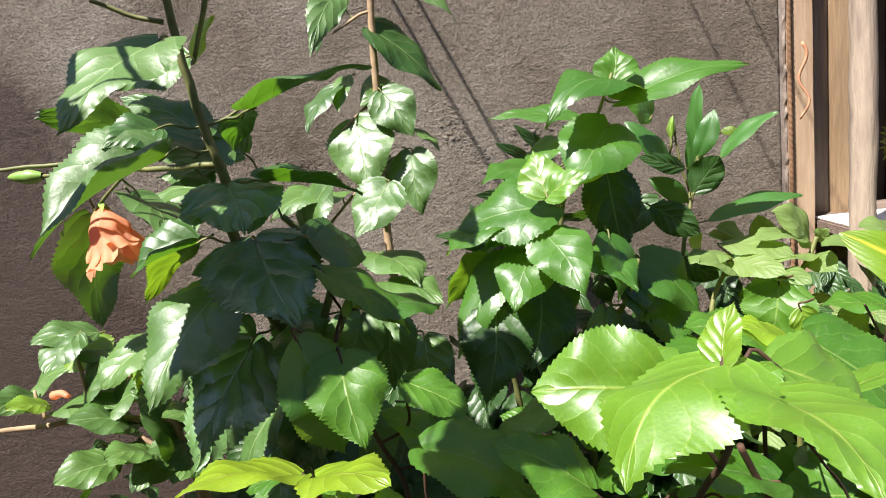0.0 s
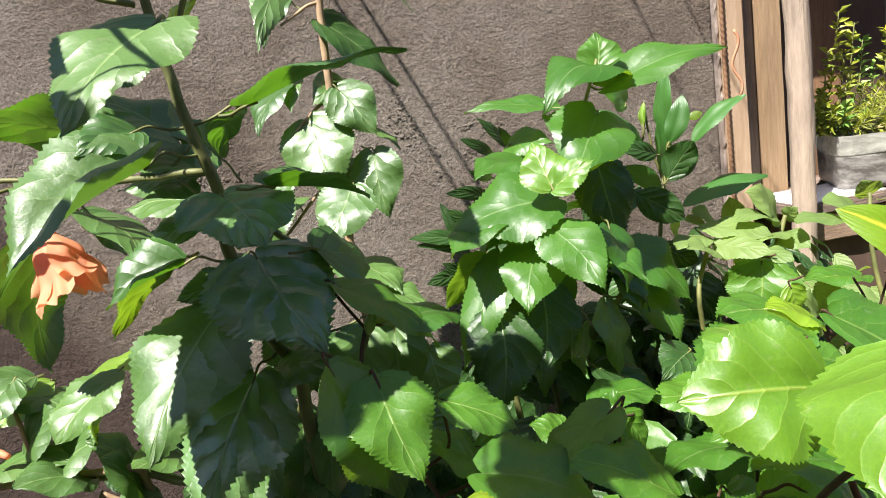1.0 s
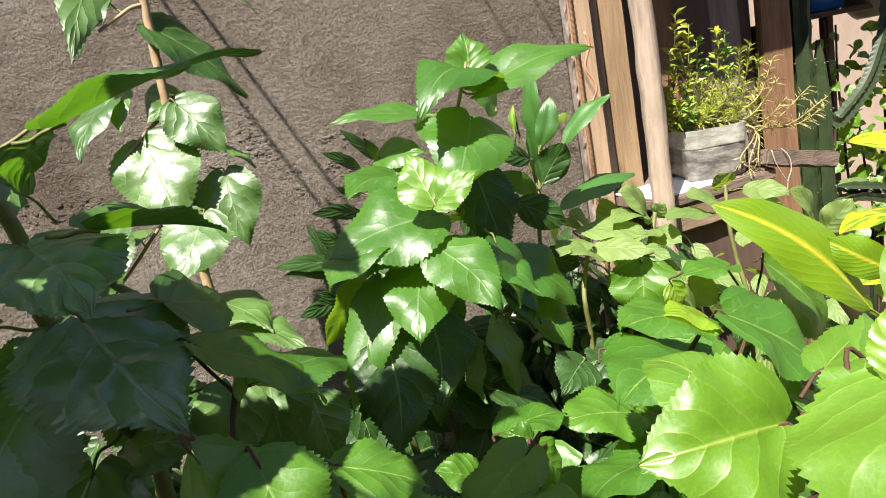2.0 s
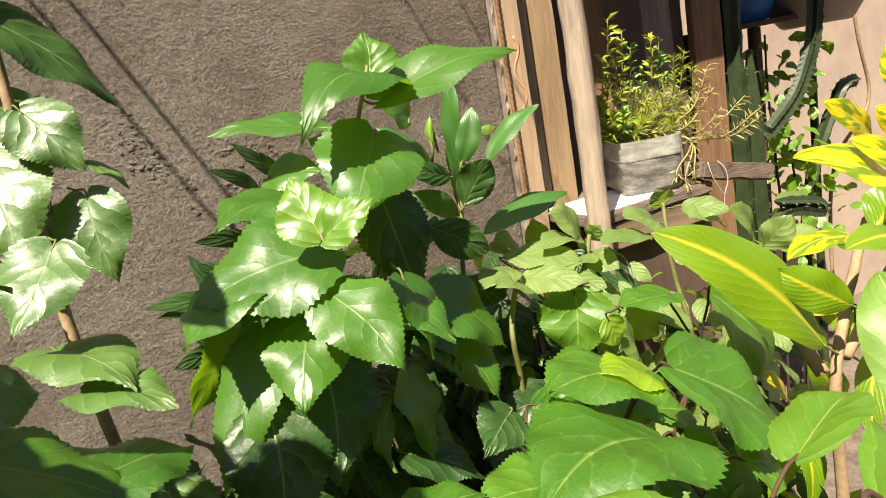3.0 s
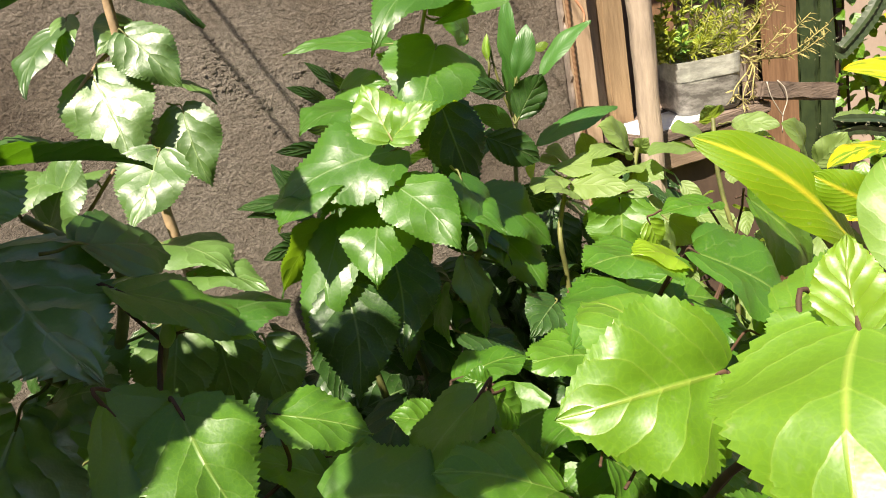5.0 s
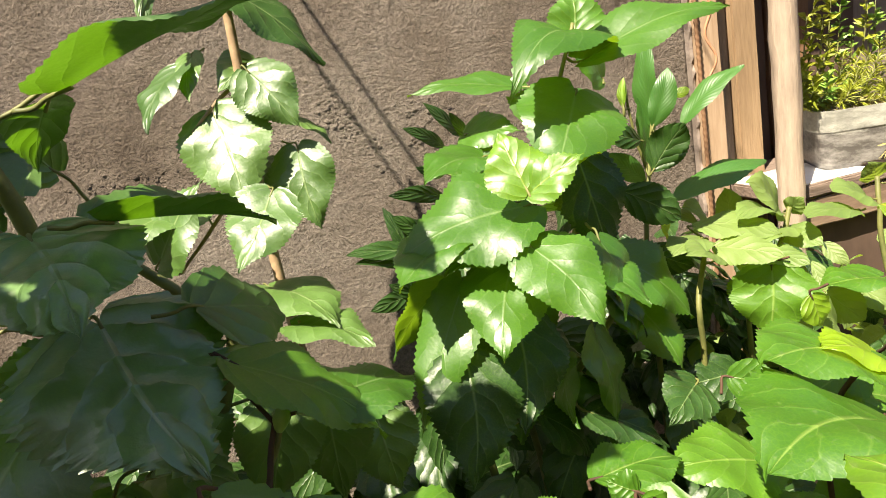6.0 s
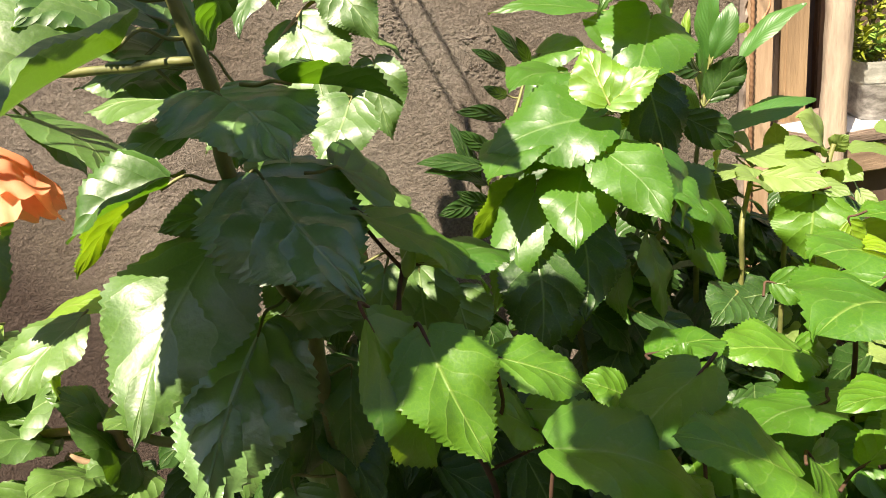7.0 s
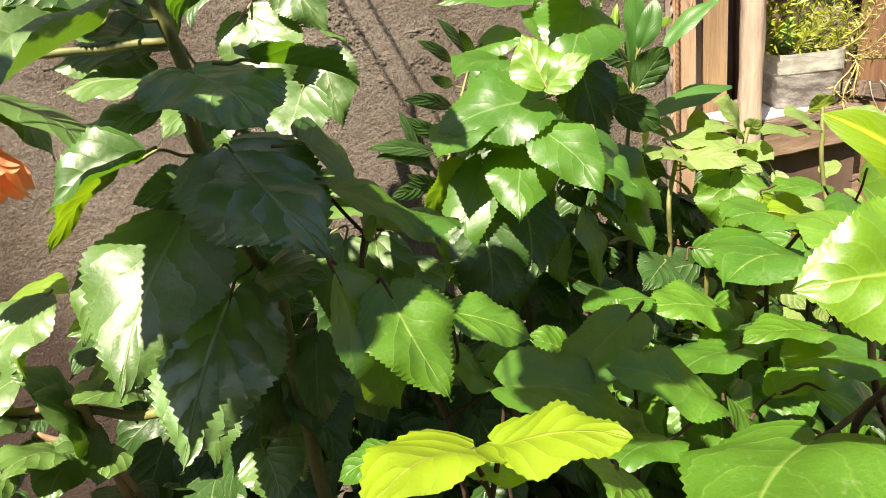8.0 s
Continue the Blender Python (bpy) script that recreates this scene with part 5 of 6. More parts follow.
# bushy herb with soft pale green toothed leaves before the shelf
p_E = shrub("pale_leaf_herb", (0.55, 1.05, 0), "bushy herb with soft pale green toothed leaves before the shelf", [
    ([(0.560, 1.050, 0.000), (0.553, 1.043, 0.444), (0.546, 1.036, 0.888), (0.541, 1.031, 1.188), (0.540, 1.030, 1.268), (0.567, 1.045, 1.302), (0.580, 1.050, 1.328)], 0.0045, 0.003),
    ([(0.520, 1.080, 0.000), (0.518, 1.070, 0.438), (0.516, 1.059, 0.876), (0.515, 1.052, 1.172), (0.515, 1.050, 1.252), (0.506, 1.060, 1.293), (0.518, 1.080, 1.317)], 0.004, 0.0025),
    ([(0.720, 1.060, 0.000), (0.722, 1.053, 0.403), (0.725, 1.046, 0.806), (0.727, 1.041, 1.072), (0.727, 1.040, 1.152), (0.724, 1.060, 1.238), (0.730, 1.070, 1.296), (0.739, 1.080, 1.329)], 0.0045, 0.003),
    ([(0.860, 1.100, 0.000), (0.875, 1.093, 0.397), (0.891, 1.086, 0.793), (0.901, 1.081, 1.053), (0.904, 1.080, 1.133), (0.959, 1.100, 1.204)], 0.004, 0.003),
    ([(0.450, 1.050, 0.000), (0.438, 1.032, 0.443), (0.426, 1.015, 0.885), (0.418, 1.003, 1.185), (0.416, 1.000, 1.265), (0.464, 1.050, 1.315)], 0.004, 0.003),
], STEM_GREEN, STEM_GREEN)
leaf(p_E, (0.528, 1.098, 1.309), (0.513, 1.078, 1.363), 0.037, -149, PALE, ROUND)
leaf(p_E, (0.580, 1.068, 1.318), (0.515, 1.038, 1.373), 0.056, -66, PALE, ROUND)
leaf(p_E, (0.592, 1.068, 1.320), (0.591, 1.038, 1.339), 0.025, 114, PALE, ROUND)
leaf(p_E, (0.572, 1.068, 1.317), (0.477, 1.008, 1.343), 0.042, -21, PALE, ROUND)
leaf(p_E, (0.577, 1.058, 1.301), (0.577, 0.998, 1.290), 0.038, 25, PALE, ROUND)
leaf(p_E, (0.571, 1.058, 1.299), (0.477, 0.998, 1.312), 0.064, -4, PALE, ROUND)
leaf(p_E, (0.660, 1.038, 1.308), (0.557, 0.998, 1.327), 0.049, -16, PALE, ROUND)
leaf(p_E, (0.514, 1.118, 1.307), (0.454, 1.078, 1.352), 0.044, -57, PALE, ROUND)
leaf(p_E, (0.509, 1.118, 1.304), (0.444, 1.078, 1.343), 0.037, -46, PALE, ROUND)
leaf(p_E, (0.755, 1.098, 1.322), (0.723, 1.078, 1.350), 0.037, -147, PALE, ROUND)
leaf(p_E, (0.793, 1.098, 1.309), (0.822, 1.038, 1.301), 0.042, 33, PALE, ROUND)
leaf(p_E, (0.709, 1.068, 1.310), (0.629, 1.038, 1.337), 0.055, -37, PALE, ROUND)
leaf(p_E, (0.957, 1.118, 1.217), (0.869, 1.078, 1.291), 0.061, -79, PALE, ROUND)
leaf(p_E, (0.989, 1.118, 1.189), (1.009, 1.078, 1.242), 0.052, 90, PALE, ROUND)
leaf(p_E, (1.003, 1.118, 1.185), (1.075, 1.078, 1.201), 0.052, 20, PALE, ROUND)
leaf(p_E, (1.278, 1.218, 1.176), (1.098, 1.178, 1.236), 0.059, -35, PALE, ROUND)
leaf(p_E, (0.861, 1.098, 1.269), (0.764, 1.058, 1.301), 0.046, -34, PALE, ROUND)
leaf(p_E, (0.500, 1.018, 1.294), (0.524, 0.958, 1.290), 0.040, 14, PALE, ROUND)
leaf(p_E, (0.454, 1.018, 1.300), (0.392, 0.978, 1.329), 0.044, -33, PALE, ROUND)
leaf(p_E, (0.482, 1.018, 1.292), (0.495, 0.978, 1.281), 0.027, 30, PALE, ROUND)
leaf(p_E, (0.450, 1.038, 1.321), (0.387, 0.998, 1.324), 0.046, -11, PALE, ROUND)
leaf(p_E, (0.639, 1.018, 1.220), (0.668, 0.978, 1.186), 0.037, 25, PALE, ROUND)
leaf(p_E, (0.455, 1.058, 1.331), (0.524, 0.998, 1.316), 0.057, 14, PALE, ROUND)
leaf(p_E, (0.453, 1.018, 1.315), (0.493, 0.958, 1.306), 0.045, 28, PALE, ROUND)
leaf(p_E, (0.431, 1.078, 1.324), (0.403, 1.038, 1.349), 0.034, -97, YOUNG, ROUND)
leaf(p_E, (0.575, 0.998, 1.236), (0.592, 0.958, 1.208), 0.044, 57, PALE, ROUND)
leaf(p_E, (0.561, 0.968, 1.193), (0.501, 0.928, 1.246), 0.056, -72, PALE, ROUND)
filler(p_B, 60, (0.40, 1.14, 1.00), (0.62, 1.40, 1.25), (0.06, 0.10), SHADE_DARK, 45)
filler(p_E, 90, (0.40, 0.98, 0.85), (0.98, 1.15, 1.19), (0.04, 0.07), PALE, 26, ROUND, 0.6)
filler(p_E, 110, (0.42, 1.06, 0.70), (1.05, 1.28, 1.10), (0.05, 0.09), SHADE_DARK, 30, ROUND, 0.6)
filler(p_E, 70, (0.58, 1.18, 0.95), (0.98, 1.29, 1.185), (0.045, 0.075), PALE, 31, ROUND, 0.6)
filler(p_E, 60, (0.56, 1.22, 0.95), (0.80, 1.38, 1.23), (0.05, 0.08), SHADE_DARK, 36, OVATE, 0.5)

filler(p_E, 110, (0.44, 1.16, 0.80), (0.76, 1.42, 1.14), (0.06, 0.10), SHADE_DARK, 44, OVATE, 0.6)

# croton with long yellow-veined and golden blotched leaves
p_H = shrub("croton_plant", (0.75, 0.8, 0), "croton with long yellow-veined and golden blotched leaves", [
    ([(0.720, 0.800, 0.000), (0.702, 0.796, 0.412), (0.684, 0.793, 0.824), (0.672, 0.791, 1.097), (0.669, 0.790, 1.177), (0.707, 0.800, 1.249), (0.779, 0.820, 1.320)], 0.008, 0.005),
    ([(0.703, 0.800, 1.189), (0.850, 0.840, 1.235), (1.002, 0.880, 1.291)], 0.006, 0.004),
    ([(0.665, 0.800, 1.182), (0.661, 0.830, 1.224), (0.649, 0.850, 1.278)], 0.008, 0.005),
], BARK, STEM_GREEN)
leaf(p_H, (0.642, 0.780, 1.228), (0.491, 0.840, 1.380), 0.071, -56, STRAP, STRAPPY)
leaf(p_H, (0.654, 0.760, 1.272), (0.599, 0.800, 1.318), 0.040, -83, STRAP, STRAPPY)
leaf(p_H, (1.010, 0.900, 1.276), (0.797, 0.920, 1.383), 0.074, -41, GOLD, STRAPPY)
leaf(p_H, (1.095, 1.000, 1.353), (0.979, 1.000, 1.425), 0.044, -83, GOLD, STRAPPY)
leaf(p_H, (0.807, 0.850, 1.289), (0.687, 0.850, 1.293), 0.038, -15, GOLD, STRAPPY)
leaf(p_H, (0.758, 0.800, 1.317), (0.814, 0.800, 1.343), 0.057, 43, STRAP, STRAPPY)
leaf(p_H, (0.425, 0.560, 1.317), (0.458, 0.620, 1.390), 0.049, -27, PALE_STRAP, STRAPPY)
leaf(p_H, (1.015, 0.880, 1.312), (0.880, 0.900, 1.390), 0.050, -68, GOLD, STRAPPY)
leaf(p_H, (1.085, 0.920, 1.346), (1.017, 0.950, 1.409), 0.047, -108, GOLD, STRAPPY)
leaf(p_H, (1.050, 0.900, 1.415), (1.058, 0.950, 1.496), 0.063, -53, GOLD, STRAPPY)
leaf(p_H, (0.895, 0.800, 1.292), (0.767, 0.800, 1.292), 0.041, -15, GOLD, STRAPPY)
leaf(p_H, (0.872, 0.800, 1.332), (0.746, 0.780, 1.325), 0.041, -31, STRAP, STRAPPY)
leaf(p_H, (0.734, 0.820, 1.230), (0.684, 0.840, 1.235), 0.017, -43, GOLD, STRAPPY)
leaf(p_H, (0.762, 0.760, 1.310), (0.645, 0.760, 1.330), 0.038, -30, STRAP, STRAPPY)
leaf(p_H, (0.770, 0.850, 1.089), (0.712, 0.850, 1.172), 0.035, -122, STRAP, STRAPPY)
leaf(p_H, (0.738, 0.900, 1.084), (0.691, 0.900, 1.142), 0.024, -60, GOLD, STRAPPY)
leaf(p_H, (0.546, 0.860, 1.238), (0.602, 0.860, 1.194), 0.023, 54, GOLD, STRAPPY)
leaf(p_H, (0.732, 0.700, 1.290), (0.726, 0.750, 1.321), 0.028, -63, GOLD, STRAPPY)
filler(p_H, 14, (0.66, 0.80, 0.85), (0.95, 0.98, 1.18), (0.09, 0.15), STRAP, 27, STRAPPY, 0.28)

# dark plant with narrow leaves in the shade at the wall
p_D = shrub("dark_narrow_plant", (0.3, 1.25, 0), "dark plant with narrow leaves in the shade at the wall", [
    ([(0.300, 1.250, 0.000), (0.252, 1.218, 0.455), (0.203, 1.187, 0.911), (0.170, 1.165, 1.222), (0.162, 1.160, 1.301), (0.204, 1.200, 1.395), (0.248, 1.240, 1.468)], 0.004, 0.002),
], STEM_GREEN, STEM_GREEN)
leaf(p_D, (0.254, 1.268, 1.472), (0.196, 1.228, 1.528), 0.020, -87, SHADE_DARK, LANCE)
leaf(p_D, (0.258, 1.268, 1.467), (0.229, 1.228, 1.510), 0.015, -154, SHADE_DARK, LANCE)
leaf(p_D, (0.225, 1.268, 1.463), (0.165, 1.228, 1.501), 0.018, -94, SHADE_DARK, LANCE)
leaf(p_D, (0.202, 1.218, 1.402), (0.123, 1.178, 1.427), 0.021, -95, SHADE_DARK, LANCE)
leaf(p_D, (0.154, 1.168, 1.350), (0.054, 1.128, 1.377), 0.025, -52, SHADE_DARK, LANCE)
leaf(p_D, (0.151, 1.168, 1.326), (0.063, 1.128, 1.365), 0.023, -51, SHADE_DARK, LANCE)
leaf(p_D, (0.142, 1.168, 1.320), (0.113, 1.178, 1.415), 0.022, -60, SHADE_DARK, LANCE)
leaf(p_D, (0.166, 1.168, 1.372), (0.119, 1.158, 1.405), 0.020, -98, SHADE_DARK, LANCE)
leaf(p_D, (0.127, 1.118, 1.316), (0.065, 1.078, 1.321), 0.022, -75, SHADE_DARK, LANCE)
leaf(p_D, (0.142, 1.118, 1.305), (0.091, 1.078, 1.346), 0.022, -109, SHADE_DARK, LANCE)
leaf(p_D, (0.206, 1.218, 1.434), (0.163, 1.178, 1.454), 0.016, -111, SHADE_DARK, LANCE)
filler(p_D, 18, (0.18, 1.15, 0.80), (0.36, 1.32, 1.25), (0.06, 0.10), SHADE_DARK, 28, LANCE, 0.22)


# ---- things behind the pot ----
def needles_on(line, count, size, width, spread, rng):
    """Narrow leaves set round a shoot, all the way up."""
    verts, faces = [], []
    for i in range(count):
        k = rng.random() ** 0.8 * (len(line) - 1)
        i0 = min(int(k), len(line) - 2)
        p = line[i0].lerp(line[i0 + 1], k - i0)
        d = (line[i0 + 1] - line[i0]).normalized()
        out = Vector((rng.gauss(0, 1), rng.gauss(0, 1), rng.gauss(0, 1)))
        out = (out - d * out.dot(d)).normalized()
        n = (out * spread + d * rng.uniform(0.5, 1.0)).normalized()
        s = n.cross(Vector((rng.gauss(0, 1), rng.gauss(0, 1), 1.0))).normalized()
        m = n.cross(s)
        r = size * rng.uniform(0.6, 1.15)
        w = width * rng.uniform(0.8, 1.2)
        o = len(verts)
        droop = Vector((0, 0, -0.12 * r))
        verts += [p, p + n * r * 0.4 + s * w - m * w * 0.4, p + n * r * 0.5 + m * w * 0.3, p + n * r * 0.4 - s * w - m * w * 0.4, p + n * r + droop]
        faces += [(o, o + 1, o + 2), (o, o + 2, o + 3), (o + 1, o + 4, o + 2), (o + 2, o + 4, o + 3)]
    return verts, faces


herb_rng = random.Random(5)


def herb_stem(plant, points, count, size, width, mat, spread=1.0, stem_mat=None):
    line = smooth_line(points, 6)
    v, f = tube(line, (0.0021, 0.0009), 6)
    stem = mesh_object("stem", v, f, stem_mat or STEM_GREEN, plant, True)
    v, f = needles_on(line, count, size, width, spread, herb_rng)
    tagged(mesh_object("needles", v, f, mat, stem), kind="stuff")


herb = thing("potted_herb", (0.985, 1.418, 1.385), "bushy yellow-green needle-leaved herb growing in the canister", "potted plant")
herb_stem(herb, [(1.005, 1.429, 1.380), (1.095, 1.400, 1.433), (1.115, 1.400, 1.521)], 110, 0.024, 0.0014, HERB, 1)
herb_stem(herb, [(1.021, 1.402, 1.380), (1.133, 1.420, 1.434), (1.168, 1.420, 1.528)], 110, 0.024, 0.0014, HERB, 1)
herb_stem(herb, [(1.032, 1.425, 1.380), (1.176, 1.430, 1.412), (1.199, 1.430, 1.495)], 110, 0.024, 0.0014, HERB, 1)
herb_stem(herb, [(0.994, 1.420, 1.380), (1.059, 1.400, 1.413), (1.086, 1.400, 1.475)], 110, 0.024, 0.0014, HERB, 1)
herb_stem(herb, [(0.971, 1.418, 1.380), (0.997, 1.380, 1.401), (1.016, 1.380, 1.440)], 110, 0.024, 0.0014, HERB, 1)
herb_stem(herb, [(0.982, 1.417, 1.380), (1.051, 1.420, 1.404), (1.079, 1.420, 1.455)], 110, 0.024, 0.0014, HERB, 1)
herb_stem(herb, [(1.013, 1.413, 1.380), (1.077, 1.380, 1.397), (1.101, 1.380, 1.447)], 110, 0.024, 0.0014, HERB, 1)
herb_stem(herb, [(1.002, 1.422, 1.380), (1.051, 1.370, 1.379), (1.063, 1.370, 1.408)], 110, 0.024, 0.0014, HERB, 1)
herb_stem(herb, [(0.963, 1.428, 1.380), (0.971, 1.370, 1.389), (0.988, 1.370, 1.411)], 110, 0.024, 0.0014, HERB, 1)
herb_stem(herb, [(1.028, 1.413, 1.380), (1.104, 1.380, 1.375), (1.128, 1.380, 1.408)], 110, 0.024, 0.0014, HERB, 1)
herb_stem(herb, [(0.986, 1.401, 1.380), (1.034, 1.400, 1.377), (1.060, 1.400, 1.399)], 110, 0.024, 0.0014, HERB, 1)
herb_stem(herb, [(0.948, 1.414, 1.380), (0.966, 1.400, 1.396), (0.987, 1.400, 1.424)], 110, 0.024, 0.0014, HERB, 1)
herb_stem(herb, [(0.955, 1.411, 1.380), (1.027, 1.440, 1.410), (1.044, 1.440, 1.462)], 110, 0.024, 0.0014, HERB, 1)
herb_stem(herb, [(0.940, 1.416, 1.380), (1.002, 1.450, 1.427), (1.026, 1.450, 1.489)], 110, 0.024, 0.0014, HERB, 1)
herb_stem(herb, [(1.030, 1.400, 1.380), (1.126, 1.370, 1.343), (1.252, 1.350, 1.413)], 60, 0.026, 0.0013, HERB_PALE, 1.3, HERB_PALE)
herb_stem(herb, [(1.030, 1.400, 1.380), (1.183, 1.370, 1.338), (1.301, 1.350, 1.381)], 60, 0.026, 0.0013, HERB_PALE, 1.3, HERB_PALE)
herb_stem(herb, [(1.030, 1.400, 1.380), (1.199, 1.370, 1.335), (1.290, 1.350, 1.359)], 60, 0.026, 0.0013, HERB_PALE, 1.3, HERB_PALE)
herb_stem(herb, [(1.030, 1.400, 1.380), (1.098, 1.370, 1.378), (1.165, 1.350, 1.445)], 60, 0.026, 0.0013, HERB_PALE, 1.3, HERB_PALE)
herb_stem(herb, [(1.030, 1.400, 1.380), (1.128, 1.370, 1.361), (1.184, 1.350, 1.402)], 60, 0.026, 0.0013, HERB_PALE, 1.3, HERB_PALE)
herb_stem(herb, [(1.030, 1.400, 1.380), (1.118, 1.370, 1.409), (1.154, 1.350, 1.492)], 60, 0.026, 0.0013, HERB_PALE, 1.3, HERB_PALE)
herb_stem(herb, [(1.040, 1.390, 1.380), (1.080, 1.340, 1.352), (1.037, 1.320, 1.298), (1.034, 1.320, 1.270)], 26, 0.020, 0.0012, HERB_PALE, 1.2, HERB_PALE)
herb_stem(herb, [(1.040, 1.390, 1.380), (1.080, 1.340, 1.352), (1.016, 1.320, 1.311), (1.013, 1.320, 1.292)], 26, 0.020, 0.0012, HERB_PALE, 1.2, HERB_PALE)
herb_stem(herb, [(1.040, 1.390, 1.380), (1.080, 1.340, 1.352), (1.060, 1.320, 1.301), (1.058, 1.320, 1.282)], 26, 0.020, 0.0012, HERB_PALE, 1.2, HERB_PALE)
leafy = thing("potted_seedlings", (0.95, 1.42, 1.385), "upright stems with small oval green leaves in the canister", "potted plant")
herb_stem(leafy, [(0.931, 1.420, 1.380), (0.965, 1.430, 1.495), (0.984, 1.430, 1.615)], 44, 0.024, 0.0052, HERB, 1.2)
herb_stem(leafy, [(0.925, 1.420, 1.380), (0.937, 1.420, 1.459), (0.950, 1.420, 1.543)], 44, 0.024, 0.0052, HERB, 1.2)
herb_stem(leafy, [(0.946, 1.420, 1.380), (1.016, 1.450, 1.477), (1.034, 1.450, 1.590)], 44, 0.024, 0.0052, HERB, 1.2)
herb_stem(leafy, [(0.940, 1.420, 1.380), (0.989, 1.440, 1.452), (1.002, 1.440, 1.537)], 44, 0.024, 0.0052, HERB, 1.2)
herb_stem(leafy, [(0.976, 1.420, 1.380), (1.082, 1.440, 1.459), (1.098, 1.440, 1.569)], 44, 0.024, 0.0052, HERB, 1.2)
herb_stem(leafy, [(0.925, 1.420, 1.380), (0.915, 1.400, 1.423), (0.922, 1.400, 1.469)], 44, 0.024, 0.0052, HERB, 1.2)
herb_stem(leafy, [(0.934, 1.420, 1.380), (0.917, 1.380, 1.405), (0.921, 1.380, 1.435)], 44, 0.024, 0.0052, HERB, 1.2)
herb_stem(leafy, [(0.955, 1.420, 1.380), (1.045, 1.460, 1.455), (1.060, 1.460, 1.554)], 44, 0.024, 0.0052, YOUNG_PLAIN, 1.2)
herb_stem(leafy, [(0.967, 1.420, 1.380), (1.072, 1.460, 1.426), (1.084, 1.460, 1.505)], 44, 0.024, 0.0052, YOUNG_PLAIN, 1.2)
herb_stem(leafy, [(0.922, 1.420, 1.380), (0.897, 1.390, 1.410), (0.902, 1.390, 1.439)], 44, 0.024, 0.0052, HERB, 1.2)
herb_stem(leafy, [(0.946, 1.420, 1.380), (0.945, 1.380, 1.405), (0.950, 1.380, 1.440)], 44, 0.024, 0.0052, YOUNG_PLAIN, 1.2)
herb_stem(leafy, [(0.985, 1.420, 1.380), (1.114, 1.450, 1.448), (1.129, 1.450, 1.555)], 44, 0.024, 0.0052, YOUNG_PLAIN, 1.2)
flower = thing("yellow_flower", (1.100, 1.440, 1.566), "small yellow flower above the herb", "flower")
for k in range(6):
    t = math.pi * k / 3
    c = Vector(flower.matrix_basis.translation)
    d, s = Vector((math.cos(t), 0.3, math.sin(t))), Vector((-math.sin(t), 0, math.cos(t)))
    mesh_object("petal", [c, c + d * 0.006 + s * 0.003, c + d * 0.011 + Vector((0, -0.003, 0)), c + d * 0.006 - s * 0.003], [(0, 1, 2, 3)], YELLOW_FLOWER, flower)
v, f = tube([flower.matrix_basis.translation + Vector((0, 0.004, -0.17)), flower.matrix_basis.translation + Vector((0.004, 0.004, -0.08)), flower.matrix_basis.translation + Vector((0, 0.001, 0))], (0.0012, 0.0008), 5)
mesh_object("flower_stalk", v, f, STEM_GREEN, flower, True)

# upright fence boards behind the shelf; the narrow dark ones fill shaded gaps
for x0, x1, y, mat, words in ((0.925, 1.09, 1.70, BROWN_BOARD, "dark brown fence board"), (1.092, 1.20, 1.69, FENCE_RED, "reddish brown fence board"), (1.202, 1.33, 1.70, BROWN_BOARD, "dark brown fence board"),
                              (1.332, 1.44, 1.71, GREY_POST, "greyish weathered fence board"), (1.442, 1.49, 1.72, BROWN_BOARD, "dark brown fence board"), (1.492, 1.602, 1.69, FENCE_RED, "orange-brown fence board"), (1.61, 1.63, 1.73, BROWN_BOARD, "dark brown fence board")):
    fence = thing("fence_board", ((x0 + x1) / 2, y, 0), words + " standing behind the potted herb", "fence board", "boards behind the shelf")
    part("board_body", box_bm((x0, y, 0.0), (x1, y + 0.022, 1.861), 0.003, 0.002, 30, x0 * 7), mat, fence)


def cactus(name, points, radius, words, ribs=5):
    """A ribbed columnar cactus with scalloped, spiny rib edges."""
    ob = thing(name, points[0], words, "cactus")
    line = smooth_line(points, 12)
    verts, faces, sides = [], [], ribs * 4
    last = None
    for i, p in enumerate(line):
        d = (line[min(i + 1, len(line) - 1)] - line[max(i - 1, 0)]).normalized()
        ref = last if last is not None else d.orthogonal()
        a0 = (ref - d * ref.dot(d)).normalized()
        last = a0
        b0 = d.cross(a0)
        end = min(1.0, (len(line) - 1 - i) / 3 + 0.25)
        for k in range(sides):
            t = 2 * math.pi * k / sides
            r = radius * end * ((1.0 if i % 2 else 0.88) if k % 4 == 0 else (0.62 if k % 4 in (1, 3) else 0.50))
            verts.append(p + (a0 * math.cos(t) + b0 * math.sin(t)) * r)
    for i in range(len(line) - 1):
        for k in range(sides):
            n = (k + 1) % sides
            faces.append((i * sides + k, i * sides + n, (i + 1) * sides + n, (i + 1) * sides + k))
    faces.append(tuple((len(line) - 1) * sides + k for k in range(sides)))
    mesh_object("column", verts, faces, CACTUS, ob)
    sv, sf = [], []
    for i in range(1, len(line) - 1, 2):
        for k in range(0, sides, 4):
            c = verts[i * sides + k]
            o = (c - line[i]).normalized()
            for j in range(3):
                e = (o + noise.noise_vector(c * 90 + Vector((j * 7, 0, 0))) * 1.2).normalized() * 0.008
                s = e.orthogonal().normalized() * 0.0006
                n = len(sv)
                sv += [c + s, c - s, c + e]
                sf.append((n, n + 1, n + 2))
    tagged(mesh_object("spines", sv, sf, SPINE_EDGE, ob), kind="stuff")
    return ob


